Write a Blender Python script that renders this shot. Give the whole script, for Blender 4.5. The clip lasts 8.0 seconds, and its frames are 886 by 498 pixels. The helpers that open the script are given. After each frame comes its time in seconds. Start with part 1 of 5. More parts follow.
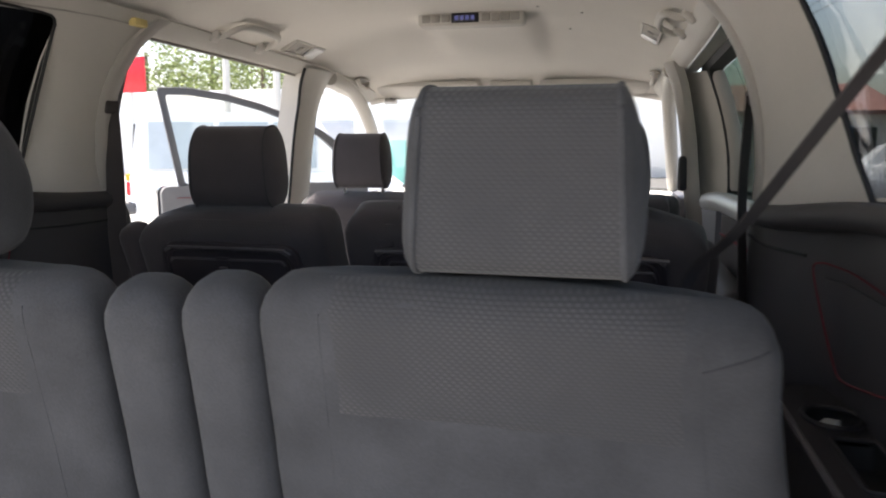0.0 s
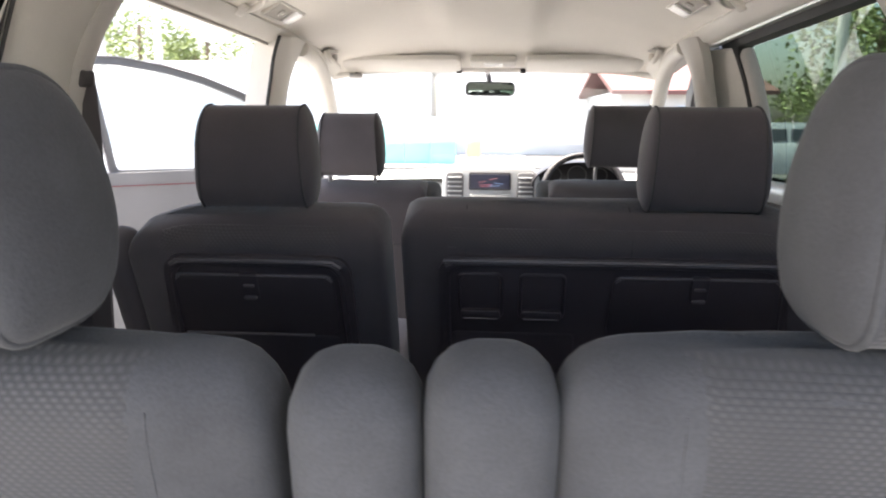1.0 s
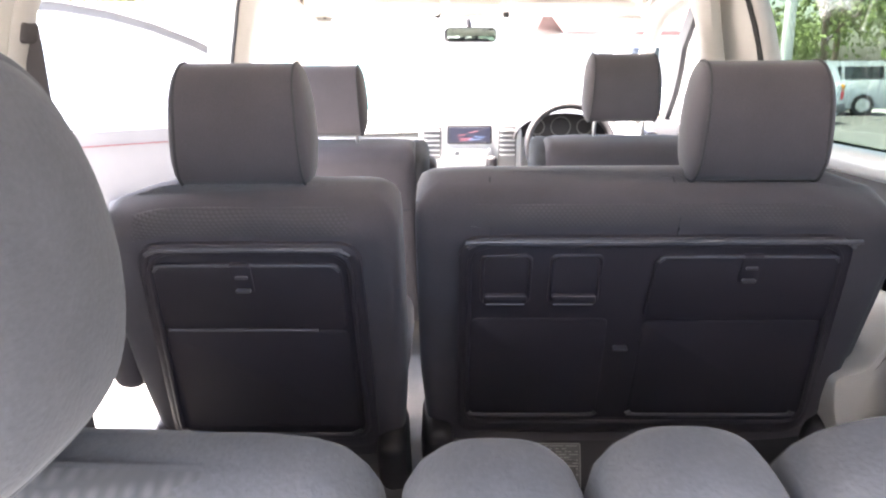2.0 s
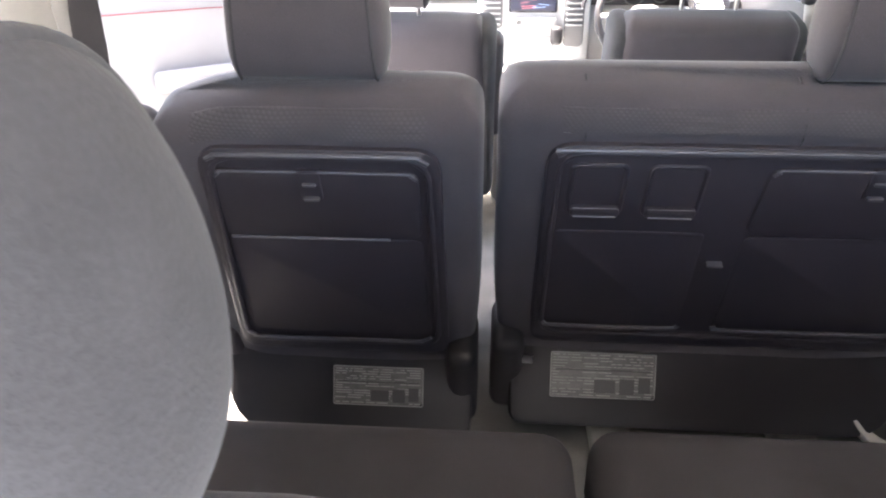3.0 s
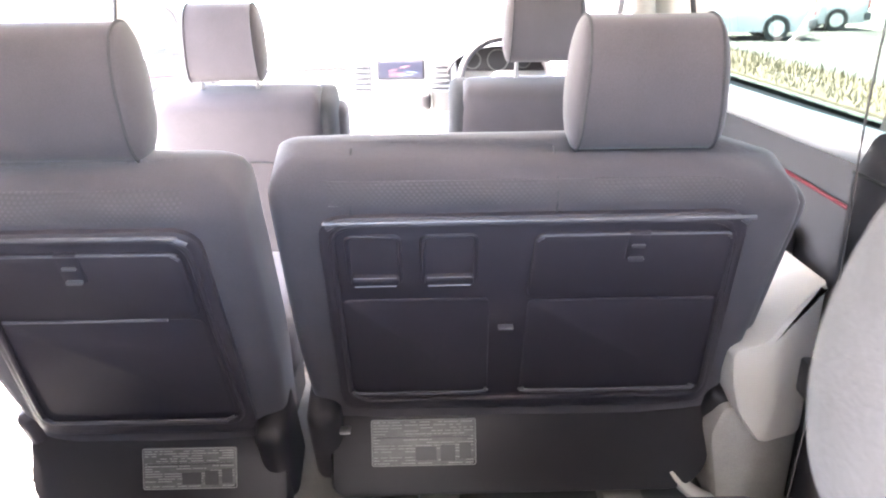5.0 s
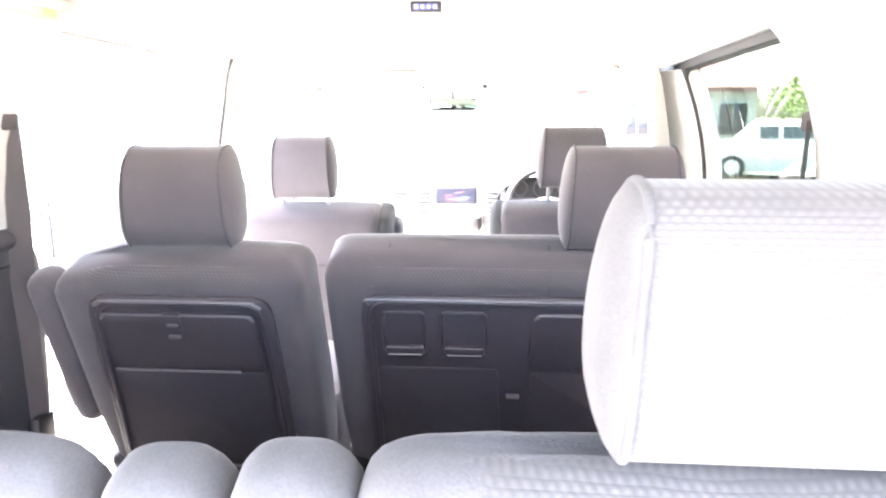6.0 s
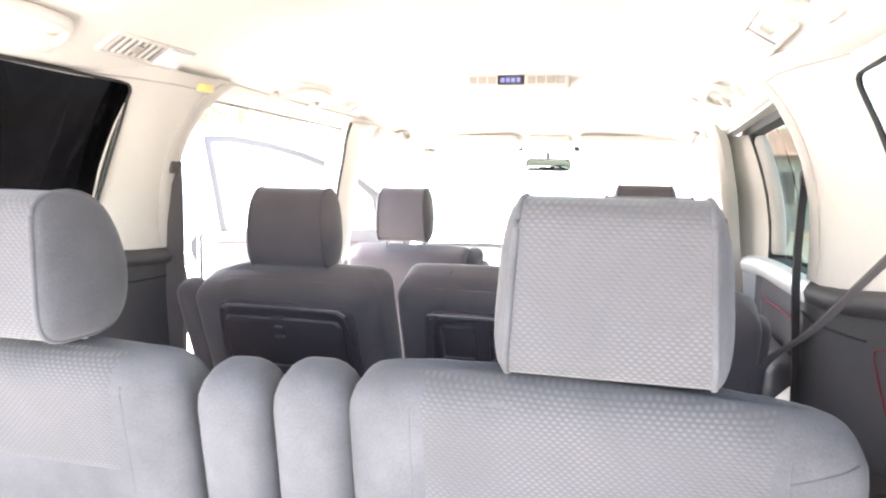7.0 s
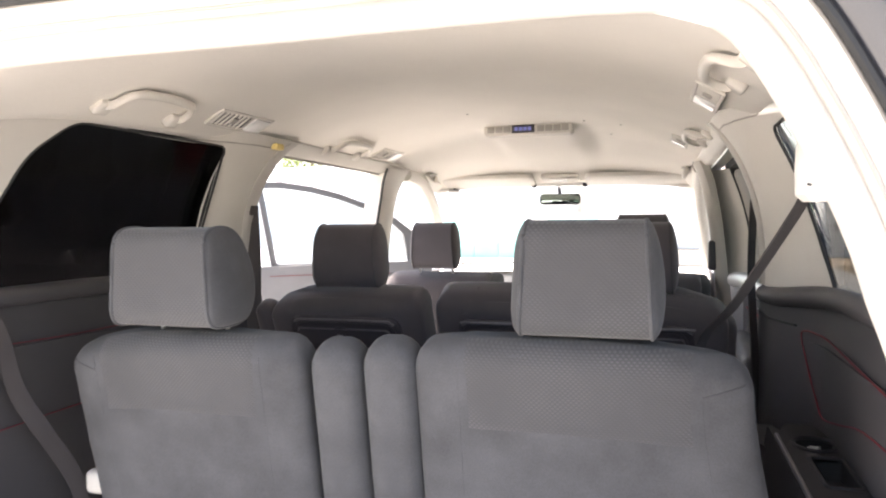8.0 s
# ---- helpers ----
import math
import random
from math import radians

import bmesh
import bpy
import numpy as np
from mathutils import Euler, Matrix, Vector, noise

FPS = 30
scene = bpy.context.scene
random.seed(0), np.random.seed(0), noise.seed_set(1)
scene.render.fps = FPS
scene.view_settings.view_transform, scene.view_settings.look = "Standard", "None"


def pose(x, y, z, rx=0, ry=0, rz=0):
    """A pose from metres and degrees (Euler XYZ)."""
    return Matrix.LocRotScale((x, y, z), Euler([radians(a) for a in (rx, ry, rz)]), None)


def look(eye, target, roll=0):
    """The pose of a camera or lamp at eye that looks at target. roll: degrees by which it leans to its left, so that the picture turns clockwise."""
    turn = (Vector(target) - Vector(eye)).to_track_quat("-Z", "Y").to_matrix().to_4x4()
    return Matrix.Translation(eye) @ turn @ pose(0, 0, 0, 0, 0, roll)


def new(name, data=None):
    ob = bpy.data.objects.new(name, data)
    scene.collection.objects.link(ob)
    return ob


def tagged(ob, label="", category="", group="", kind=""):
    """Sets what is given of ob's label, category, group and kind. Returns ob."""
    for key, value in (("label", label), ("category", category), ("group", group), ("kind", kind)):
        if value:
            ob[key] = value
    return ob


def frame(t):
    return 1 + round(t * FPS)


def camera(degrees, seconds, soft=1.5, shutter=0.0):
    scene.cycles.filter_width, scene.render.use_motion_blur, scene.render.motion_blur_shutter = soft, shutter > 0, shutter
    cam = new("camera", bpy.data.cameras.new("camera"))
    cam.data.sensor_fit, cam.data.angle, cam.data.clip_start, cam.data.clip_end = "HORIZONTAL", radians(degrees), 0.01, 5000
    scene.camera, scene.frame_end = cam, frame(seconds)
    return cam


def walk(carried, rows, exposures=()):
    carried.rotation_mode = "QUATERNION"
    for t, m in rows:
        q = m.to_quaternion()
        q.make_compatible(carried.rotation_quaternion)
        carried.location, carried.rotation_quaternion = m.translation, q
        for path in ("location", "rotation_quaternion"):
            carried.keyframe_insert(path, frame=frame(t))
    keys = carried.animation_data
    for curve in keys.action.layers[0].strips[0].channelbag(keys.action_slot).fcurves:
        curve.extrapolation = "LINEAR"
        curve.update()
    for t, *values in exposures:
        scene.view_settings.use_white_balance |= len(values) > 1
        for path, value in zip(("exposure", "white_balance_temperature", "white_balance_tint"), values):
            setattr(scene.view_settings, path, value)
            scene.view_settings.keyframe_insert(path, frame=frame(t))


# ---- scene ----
# World: x to the car's right, y to its nose, z up from the cabin floor, metres.
cam = camera(63.2, 8.0, 2.0, 0.3)
PATH = [
    (0, (0.508, 0.158, 0.999), (0.046, 2.083, 0.714), 0.0),
    (0.5, (0.243, 0.306, 1.004), (-0.06, 2.259, 0.697), -0.5),
    (1, (0.056, 0.401, 1.016), (-0.103, 2.364, 0.669), 0.3),
    (1.2, (-0.013, 0.419, 1.027), (-0.079, 2.388, 0.686), -0.9),
    (2.3, (-0.093, 0.665, 1.063), (-0.119, 2.57, 0.456), -0.3),
    (2.4, (-0.1, 0.686, 1.074), (-0.137, 2.578, 0.426), -0.3),
    (2.5, (-0.103, 0.698, 1.075), (-0.162, 2.574, 0.383), -0.5),
    (3, (-0.156, 0.719, 1.081), (-0.285, 2.524, 0.23), -0.1),
    (3.5, (-0.202, 0.726, 1.104), (-0.333, 2.536, 0.264), 1.1),
    (4, (-0.15, 0.735, 1.106), (-0.253, 2.566, 0.307), 0.3),
    (4.5, (-0.025, 0.745, 1.111), (-0.045, 2.586, 0.329), -0.1),
    (4.7, (0.047, 0.758, 1.11), (0.084, 2.606, 0.347), -0.6),
    (5.8, (0.171, 0.484, 1.089), (0.101, 2.435, 0.653), -0.6),
    (6, (0.212, 0.412, 1.105), (0.056, 2.373, 0.746), -0.0),
    (6.5, (0.33, 0.27, 1.098), (0.044, 2.235, 0.859), 0.7),
    (7, (0.434, 0.113, 1.077), (-0.083, 2.036, 0.887), 1.2),
    (7.5, (0.493, -0.097, 1.073), (-0.057, 1.823, 0.973), -0.7),
    (8, (0.531, -0.322, 1.067), (-0.046, 1.591, 0.98), -0.5),
]
EXPOSURES = [(0, 1.66, 6900, 12), (0.5, 2.14, 6900, 12), (1.2, 2.70, 6850, 13), (2.3, 4.30, 6850, 17), (3, 4.28, 6850, 15), (3.5, 4.38, 6850, 14), (4, 4.65, 6800, 16), (4.7, 5.17, 6750, 18), (5.8, 5.42, 6750, 16), (6.5, 4.99, 6750, 15), (7, 4.34, 6900, 14), (7.5, 3.60, 7000, 14), (8, 2.82, 7200, 15)]
walk(cam, [(t, look(eye, target, roll)) for t, eye, target, roll in PATH], EXPOSURES)


# ---- light ----
world = bpy.data.worlds.new("sky")
scene.world = world
world.use_nodes = True
wn = world.node_tree.nodes
sky = wn.new("ShaderNodeTexSky")
sky.sky_type, sky.sun_disc = "NISHITA", False
sky.sun_elevation, sky.sun_rotation = radians(73), radians(-73)
sky.air_density, sky.dust_density = 1.0, 4.0
wn["Background"].inputs[1].default_value = 0.17
world.node_tree.links.new(sky.outputs[0], wn["Background"].inputs[0])
sun_data = bpy.data.lights.new("sun", "SUN")
sun_data.energy, sun_data.angle, sun_data.color = 5.0, radians(6), (1.0, 0.96, 0.9)
sun = new("sun", sun_data)
sun.matrix_world = look((-10, 3, 34), (0, 0, 0))


# ---- materials ----
def nodes_of(name):
    m = bpy.data.materials.new(name)
    m.use_nodes = True
    t = m.node_tree
    return m, t.nodes, t.links, t.nodes["Principled BSDF"]


def rough_material(name, colour, rough=0.8, grain=400.0, grain_bump=0.15, blotch=6.0, blotch_amount=0.18, metal=0.0, sheen=0.0, spec=0.5, coat=0.0):
    """A surface with fine grain in its relief and larger, faint stains in its colour."""
    m, n, l, b = nodes_of(name)
    tc = n.new("ShaderNodeTexCoord")
    big = n.new("ShaderNodeTexNoise")
    big.inputs["Scale"].default_value, big.inputs["Detail"].default_value = blotch, 6
    fine = n.new("ShaderNodeTexNoise")
    fine.inputs["Scale"].default_value, fine.inputs["Detail"].default_value = grain, 3
    l.new(tc.outputs["Object"], big.inputs["Vector"])
    l.new(tc.outputs["Object"], fine.inputs["Vector"])
    ramp = n.new("ShaderNodeMapRange")
    ramp.inputs["From Min"].default_value, ramp.inputs["From Max"].default_value = 0.3, 0.7
    ramp.inputs["To Min"].default_value, ramp.inputs["To Max"].default_value = 1 - blotch_amount, 1 + blotch_amount
    l.new(big.outputs[0], ramp.inputs["Value"])
    ramp2 = n.new("ShaderNodeMapRange")
    ramp2.inputs["From Min"].default_value, ramp2.inputs["From Max"].default_value = 0.25, 0.75
    ramp2.inputs["To Min"].default_value, ramp2.inputs["To Max"].default_value = 0.88, 1.12
    l.new(fine.outputs[0], ramp2.inputs["Value"])
    mul = n.new("ShaderNodeMath")
    mul.operation = "MULTIPLY"
    l.new(ramp.outputs[0], mul.inputs[0])
    l.new(ramp2.outputs[0], mul.inputs[1])
    sc = n.new("ShaderNodeVectorMath")
    sc.operation = "SCALE"
    sc.inputs[0].default_value = colour
    l.new(mul.outputs[0], sc.inputs["Scale"])
    l.new(sc.outputs[0], b.inputs["Base Color"])
    bump = n.new("ShaderNodeBump")
    bump.inputs["Strength"].default_value, bump.inputs["Distance"].default_value = grain_bump, 0.002
    l.new(fine.outputs[0], bump.inputs["Height"])
    l.new(bump.outputs[0], b.inputs["Normal"])
    b.inputs["Roughness"].default_value, b.inputs["Metallic"].default_value = rough, metal
    b.inputs["Sheen Weight"].default_value, b.inputs["Sheen Roughness"].default_value = sheen, 0.5
    b.inputs["Specular IOR Level"].default_value, b.inputs["Coat Weight"].default_value = spec, coat
    return m


def knit_material(name, colour, light, pitch=0.0086):
    """Seat cloth woven with staggered rows of pale dots."""
    m, n, l, b = nodes_of(name)
    tc = n.new("ShaderNodeTexCoord")
    sep = n.new("ShaderNodeSeparateXYZ")
    l.new(tc.outputs["Object"], sep.inputs[0])

    def wave(out, scale, phase):
        a = n.new("ShaderNodeMath")
        a.operation = "MULTIPLY_ADD"
        a.inputs[1].default_value, a.inputs[2].default_value = 2 * math.pi / scale, phase
        l.new(out, a.inputs[0])
        c = n.new("ShaderNodeMath")
        c.operation = "SINE"
        l.new(a.outputs[0], c.inputs[0])
        return c.outputs[0]
    col = wave(sep.outputs["X"], pitch * 1.05, 0.0)
    row = wave(sep.outputs["Z"], pitch, 0.0)

    def calc(op, p, q):
        m2 = n.new("ShaderNodeMath")
        m2.operation = op
        for k, v in ((0, p), (1, q)):
            if isinstance(v, float):
                m2.inputs[k].default_value = v
            else:
                l.new(v, m2.inputs[k])
        return m2.outputs[0]
    rows_only = calc("MULTIPLY", calc("ABSOLUTE", row, 0.0), 0.52)
    pr_out = calc("ADD", rows_only, calc("MULTIPLY", calc("MULTIPLY", col, row), 0.48))
    ramp = n.new("ShaderNodeMapRange")
    ramp.inputs["From Min"].default_value, ramp.inputs["From Max"].default_value = 0.15, 0.85
    l.new(pr_out, ramp.inputs["Value"])
    big = n.new("ShaderNodeTexNoise")
    big.inputs["Scale"].default_value = 9
    l.new(tc.outputs["Object"], big.inputs["Vector"])
    worn = n.new("ShaderNodeMapRange")
    worn.inputs["From Min"].default_value, worn.inputs["From Max"].default_value = 0.42, 0.68
    worn.inputs["To Min"].default_value, worn.inputs["To Max"].default_value = 0.06, 0.9
    l.new(big.outputs[0], worn.inputs["Value"])
    fade = n.new("ShaderNodeMath")
    fade.operation = "MULTIPLY"
    l.new(ramp.outputs[0], fade.inputs[0])
    l.new(worn.outputs[0], fade.inputs[1])
    mix = n.new("ShaderNodeMix")
    mix.data_type = "RGBA"
    mix.inputs["A"].default_value, mix.inputs["B"].default_value = (*colour, 1), (*light, 1)
    l.new(fade.outputs[0], mix.inputs["Factor"])
    l.new(mix.outputs["Result"], b.inputs["Base Color"])
    bump = n.new("ShaderNodeBump")
    bump.inputs["Strength"].default_value, bump.inputs["Distance"].default_value = 0.35, 0.002
    l.new(pr_out, bump.inputs["Height"])
    l.new(bump.outputs[0], b.inputs["Normal"])
    b.inputs["Roughness"].default_value, b.inputs["Sheen Weight"].default_value = 0.85, 0.15
    return m


def glass_material(name, tint, power=4.5):
    """A thin pane: what passes takes the tint, and the view's slant drives the gloss alone."""
    m, n, l, b = nodes_of(name)
    n.remove(b)
    out = n["Material Output"]
    tr = n.new("ShaderNodeBsdfTransparent")
    tr.inputs[0].default_value = (*tint, 1)
    gl = n.new("ShaderNodeBsdfGlossy")
    gl.inputs["Roughness"].default_value = 0.01
    lw = n.new("ShaderNodeLayerWeight")
    lw.inputs[0].default_value = 0.5
    pw = n.new("ShaderNodeMath")
    pw.operation = "POWER"
    pw.inputs[1].default_value = power
    l.new(lw.outputs["Facing"], pw.inputs[0])
    fr = n.new("ShaderNodeMath")
    fr.operation = "MULTIPLY_ADD"
    fr.inputs[1].default_value, fr.inputs[2].default_value = 0.9, 0.045
    l.new(pw.outputs[0], fr.inputs[0])
    mx = n.new("ShaderNodeMixShader")
    l.new(fr.outputs[0], mx.inputs[0])
    l.new(tr.outputs[0], mx.inputs[1])
    l.new(gl.outputs[0], mx.inputs[2])
    l.new(mx.outputs[0], out.inputs["Surface"])
    return m


def glow_material(name, colour, strength):
    m, n, l, b = nodes_of(name)
    b.inputs["Base Color"].default_value = (0.01, 0.01, 0.015, 1)
    b.inputs["Emission Color"].default_value, b.inputs["Emission Strength"].default_value = (*colour, 1), strength
    return m


VELOUR = rough_material("grey_velour", (0.058, 0.0578, 0.0602), 0.95, 300, 0.3, 10, 0.24, sheen=0.06)
VELOUR_SEAM = rough_material("grey_seam", (0.048, 0.047, 0.05), 0.9, 600, 0.2, 9, 0.1)
KNIT = knit_material("grey_knit", (0.0485, 0.0475, 0.0485), (0.080, 0.0772, 0.077))
DARK_CLOTH = rough_material("charcoal_cloth", (0.066, 0.0575, 0.0625), 0.9, 500, 0.25, 7, 0.12, sheen=0.2)
DARK_SEAM = rough_material("charcoal_seam_and_shade", (0.05, 0.047, 0.05), 0.85, 600, 0.2)
DARK_PLASTIC = rough_material("charcoal_plastic", (0.044, 0.036, 0.041), 0.5, 900, 0.3, 5, 0.1)
BLACK_PLASTIC = rough_material("black_plastic", (0.022, 0.0195, 0.0215), 0.5, 900, 0.25, 5, 0.1)
TRIM_DARK = rough_material("dark_trim", (0.050, 0.047, 0.050), 0.55, 800, 0.3, 4, 0.12)
HEADLINER = rough_material("beige_headliner", (0.73, 0.69, 0.63), 0.95, 700, 0.15, 3, 0.04)
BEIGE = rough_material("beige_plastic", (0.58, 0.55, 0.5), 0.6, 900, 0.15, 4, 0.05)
CARPET = rough_material("grey_beige_carpet", (0.2, 0.19, 0.175), 1.0, 300, 0.6, 8, 0.15)
SILVER = rough_material("silver_plastic", (0.55, 0.56, 0.56), 0.35, 900, 0.05, 4, 0.04, metal=0.3)
STEEL = rough_material("steel", (0.5, 0.5, 0.5), 0.3, 300, 0.05, metal=1.0)
PAINT = rough_material("dark_paint", (0.03, 0.032, 0.04), 0.3, 900, 0.02, 4, 0.06, coat=0.6)
RUBBER = rough_material("black_rubber", (0.02, 0.02, 0.02), 0.7, 600, 0.2)
BELT = rough_material("belt_webbing", (0.052, 0.045, 0.045), 0.8, 900, 0.4)
# Passenger door card, lightened for the glare over it; vents share it.
DOOR_CARD = rough_material("door_glare_and_vent_grey", (0.15, 0.148, 0.15), 0.6, 500, 0.2, 4, 0.12)
RED_THREAD = rough_material("red_thread", (0.15, 0.010, 0.020), 0.7, 900, 0.2)
CLEAR = glass_material("clear_glass", (0.94, 0.96, 0.95))
PRIVACY = glass_material("privacy_glass", (0.46, 0.47, 0.46), 7.0)
GREEN_GLASS = glass_material("green_tinted_glass", (0.38, 0.44, 0.40), 7.0)
PRIVACY_DEEP = glass_material("dark_film_glass", (0.085, 0.08, 0.085))
# Paler than the boards: highlights along their edges, painted as colour.
EDGE_PLASTIC = rough_material("plastic_edge_highlight", (0.105, 0.098, 0.103), 0.32, 900, 0.1, 20, 0.2)
DOOR_STEEL = rough_material("door_frame_grey", (0.10, 0.10, 0.102), 0.45, 300, 0.05, 4, 0.1)
LABEL_GREY = rough_material("label_grey", (0.12, 0.12, 0.115), 0.5, 300, 0.05, 40, 0.2)
LABEL_DARK = rough_material("label_dark", (0.06, 0.06, 0.058), 0.5, 300, 0.05)
LABEL_INK = rough_material("label_ink", (0.3, 0.3, 0.29), 0.6, 300, 0.05)
YELLOW = rough_material("yellow_tab", (0.66, 0.52, 0.2), 0.6, 300, 0.05)
LENS = rough_material("lamp_lens", (0.75, 0.74, 0.72), 0.25, 300, 0.1)
SCREEN = glow_material("screen_glow", (0.05, 0.055, 0.1), 0.1)
SCREEN_RED = glow_material("screen_red", (0.8, 0.2, 0.25), 0.14)
SCREEN_BLUE = glow_material("screen_blue", (0.3, 0.45, 0.8), 0.2)
CLOCK_GLOW = glow_material("clock_glow", (0.35, 0.38, 1.0), 0.07)

DARK_KNIT = knit_material("charcoal_knit", (0.062, 0.055, 0.058), (0.088, 0.080, 0.083))
# Beige darkened for the shade on the pillar flange.
BEIGE_SHADED = rough_material("shaded_beige_plastic", (0.43, 0.405, 0.37), 0.6, 900, 0.1, 4, 0.05)
# Taupe of buttons and caps; also the beige of the shaded right pillar.
BEIGE_DARK = rough_material("taupe_and_shaded_beige", (0.36, 0.335, 0.30), 0.6, 900, 0.1, 4, 0.05)
CARPET_PALE = rough_material("pale_cover", (0.33, 0.31, 0.28), 0.7, 500, 0.2)
DASH_GREY = rough_material("dash_grey", (0.42, 0.42, 0.41), 0.6, 900, 0.15, 4, 0.05)
MIRROR = rough_material("mirror_glass", (0.30, 0.37, 0.345), 0.03, 100, 0.0, 3, 0.02, metal=1.0)
ASPHALT = rough_material("pale_concrete", (0.34, 0.335, 0.32), 0.95, 60, 0.4, 0.6, 0.15)
ROAD = rough_material("road_asphalt", (0.075, 0.073, 0.073), 0.95, 60, 0.4, 1.2, 0.15)
VERGE = rough_material("verge_soil", (0.10, 0.074, 0.052), 1.0, 30, 0.6, 1.5, 0.3)
GRASS = rough_material("dry_grass", (0.075, 0.062, 0.036), 0.9, 30, 0.1, 1.5, 0.35)
LEAF = rough_material("leaf", (0.15, 0.19, 0.06), 0.7, 30, 0.1, 0.8, 0.4)
BARK = rough_material("bark", (0.12, 0.09, 0.065), 0.95, 40, 0.6, 3, 0.2)
WHITE_PAINT = rough_material("white_paint", (0.78, 0.78, 0.78), 0.3, 300, 0.02, 2, 0.04, coat=0.4)
# Dark van windows painted pale to show them overexposed.
VAN_GLASS = rough_material("overexposed_van_glass", (0.42, 0.47, 0.5), 0.1, 300, 0.0, 2, 0.1)
ORANGE = rough_material("orange_board", (0.75, 0.45, 0.22), 0.6, 60, 0.1, 1.0, 0.1)
PALE_PAINT = rough_material("pale_grey_paint", (0.45, 0.47, 0.5), 0.3, 300, 0.02, 2, 0.04, coat=0.4)
CAR_GLASS = rough_material("car_glass", (0.03, 0.035, 0.04), 0.08, 300, 0.0, 2, 0.1)
BUMPER = rough_material("bumper_grey", (0.08, 0.08, 0.085), 0.6, 300, 0.2)
LAMP_RED = rough_material("lamp_red", (0.6, 0.02, 0.03), 0.25, 300, 0.02)
LAMP_AMBER = rough_material("lamp_amber", (0.75, 0.3, 0.02), 0.25, 300, 0.02)
WALL_PALE = rough_material("pale_plaster", (0.5, 0.49, 0.46), 0.9, 40, 0.3, 0.8, 0.12)
ROOF_RED = rough_material("roof_red_brown", (0.14, 0.062, 0.054), 0.8, 30, 0.4, 1.0, 0.15)
TEAL = rough_material("teal_sheet", (0.22, 0.52, 0.47), 0.6, 60, 0.1, 1.0, 0.15)


# ---- mesh helpers ----
def part(name, bm, material, parent=None, label="", smooth=True):
    """Links a bmesh as one mesh object, under a thing or a part."""
    me = bpy.data.meshes.new(name)
    bmesh.ops.recalc_face_normals(bm, faces=bm.faces)
    for f in bm.faces:
        f.smooth = smooth
    bm.to_mesh(me)
    bm.free()
    me.materials.append(material)
    if smooth:
        me.set_sharp_from_angle(angle=radians(40))
    ob = new(name, me)
    if parent:
        ob.parent = parent
    if label:
        ob["label"] = label
    return ob


def thing(name, label, category, m=None, group="", kind=""):
    ob = new(name)
    ob.empty_display_size = 0.1
    if m is not None:
        ob.matrix_world = m
    return tagged(ob, label, category, group, kind)


def box(x0, x1, y0, y1, z0, z1, bevel=0.004, seg=2, bm=None):
    """A bevelled box, added to bm where one is given."""
    b = bmesh.new()
    bmesh.ops.create_cube(b, size=1)
    for v in b.verts:
        v.co = Vector((x0 + (v.co.x + 0.5) * (x1 - x0), y0 + (v.co.y + 0.5) * (y1 - y0), z0 + (v.co.z + 0.5) * (z1 - z0)))
    if bevel > 0:
        bmesh.ops.bevel(b, geom=b.edges, offset=min(bevel, 0.49 * min(abs(x1 - x0), abs(y1 - y0), abs(z1 - z0))), segments=seg, affect="EDGES", profile=0.5)
    return merge(bm, b)


def merge(bm, b, m=None):
    if m is not None:
        bmesh.ops.transform(b, matrix=m, verts=b.verts)
    if bm is None:
        return b
    me = bpy.data.meshes.new("tmp")
    b.to_mesh(me)
    b.free()
    bm.from_mesh(me)
    bpy.data.meshes.remove(me)
    return bm


def loft(rings, closed=True, caps=True, bm=None):
    """Skins a row of rings of points with quads."""
    b = bm or bmesh.new()
    vs = [[b.verts.new(p) for p in r] for r in rings]
    k = len(rings[0])
    for a, c in zip(vs, vs[1:]):
        for i in range(k if closed else k - 1):
            j = (i + 1) % k
            b.faces.new((a[i], a[j], c[j], c[i]))
    if caps and closed:
        b.faces.new(vs[0])
        b.faces.new(vs[-1])
    return b


def tube(points, r, seg=8, bm=None, closed=False):
    """A round bar along points."""
    pts = [Vector(p) for p in points]
    rings = []
    n = len(pts)
    for i, p in enumerate(pts):
        a = pts[(i - 1) % n] if closed or i else p
        c = pts[(i + 1) % n] if closed or i < n - 1 else p
        d = (c - a).normalized()
        u = d.cross(Vector((0.12, 0.31, 0.94))).normalized()
        w = d.cross(u)
        rings.append([p + r * (u * math.cos(2 * math.pi * k / seg) + w * math.sin(2 * math.pi * k / seg)) for k in range(seg)])
    if closed:
        rings.append(rings[0])
    return loft(rings, True, not closed, bm)


def smooth_line(points, steps=8, closed=False):
    """A Catmull-Rom line through points."""
    p = [Vector(q) for q in points]
    n = len(p)
    out = []
    for i in range(n if closed else n - 1):
        g = [p[(i + k) % n] if closed else p[min(max(i + k, 0), n - 1)] for k in (-1, 0, 1, 2)]
        for s in range(steps):
            t = s / steps
            out.append(0.5 * (2 * g[1] + (g[2] - g[0]) * t + (2 * g[0] - 5 * g[1] + 4 * g[2] - g[3]) * t * t + (3 * g[1] - g[0] - 3 * g[2] + g[3]) * t ** 3))
    if not closed:
        out.append(p[-1])
    return out


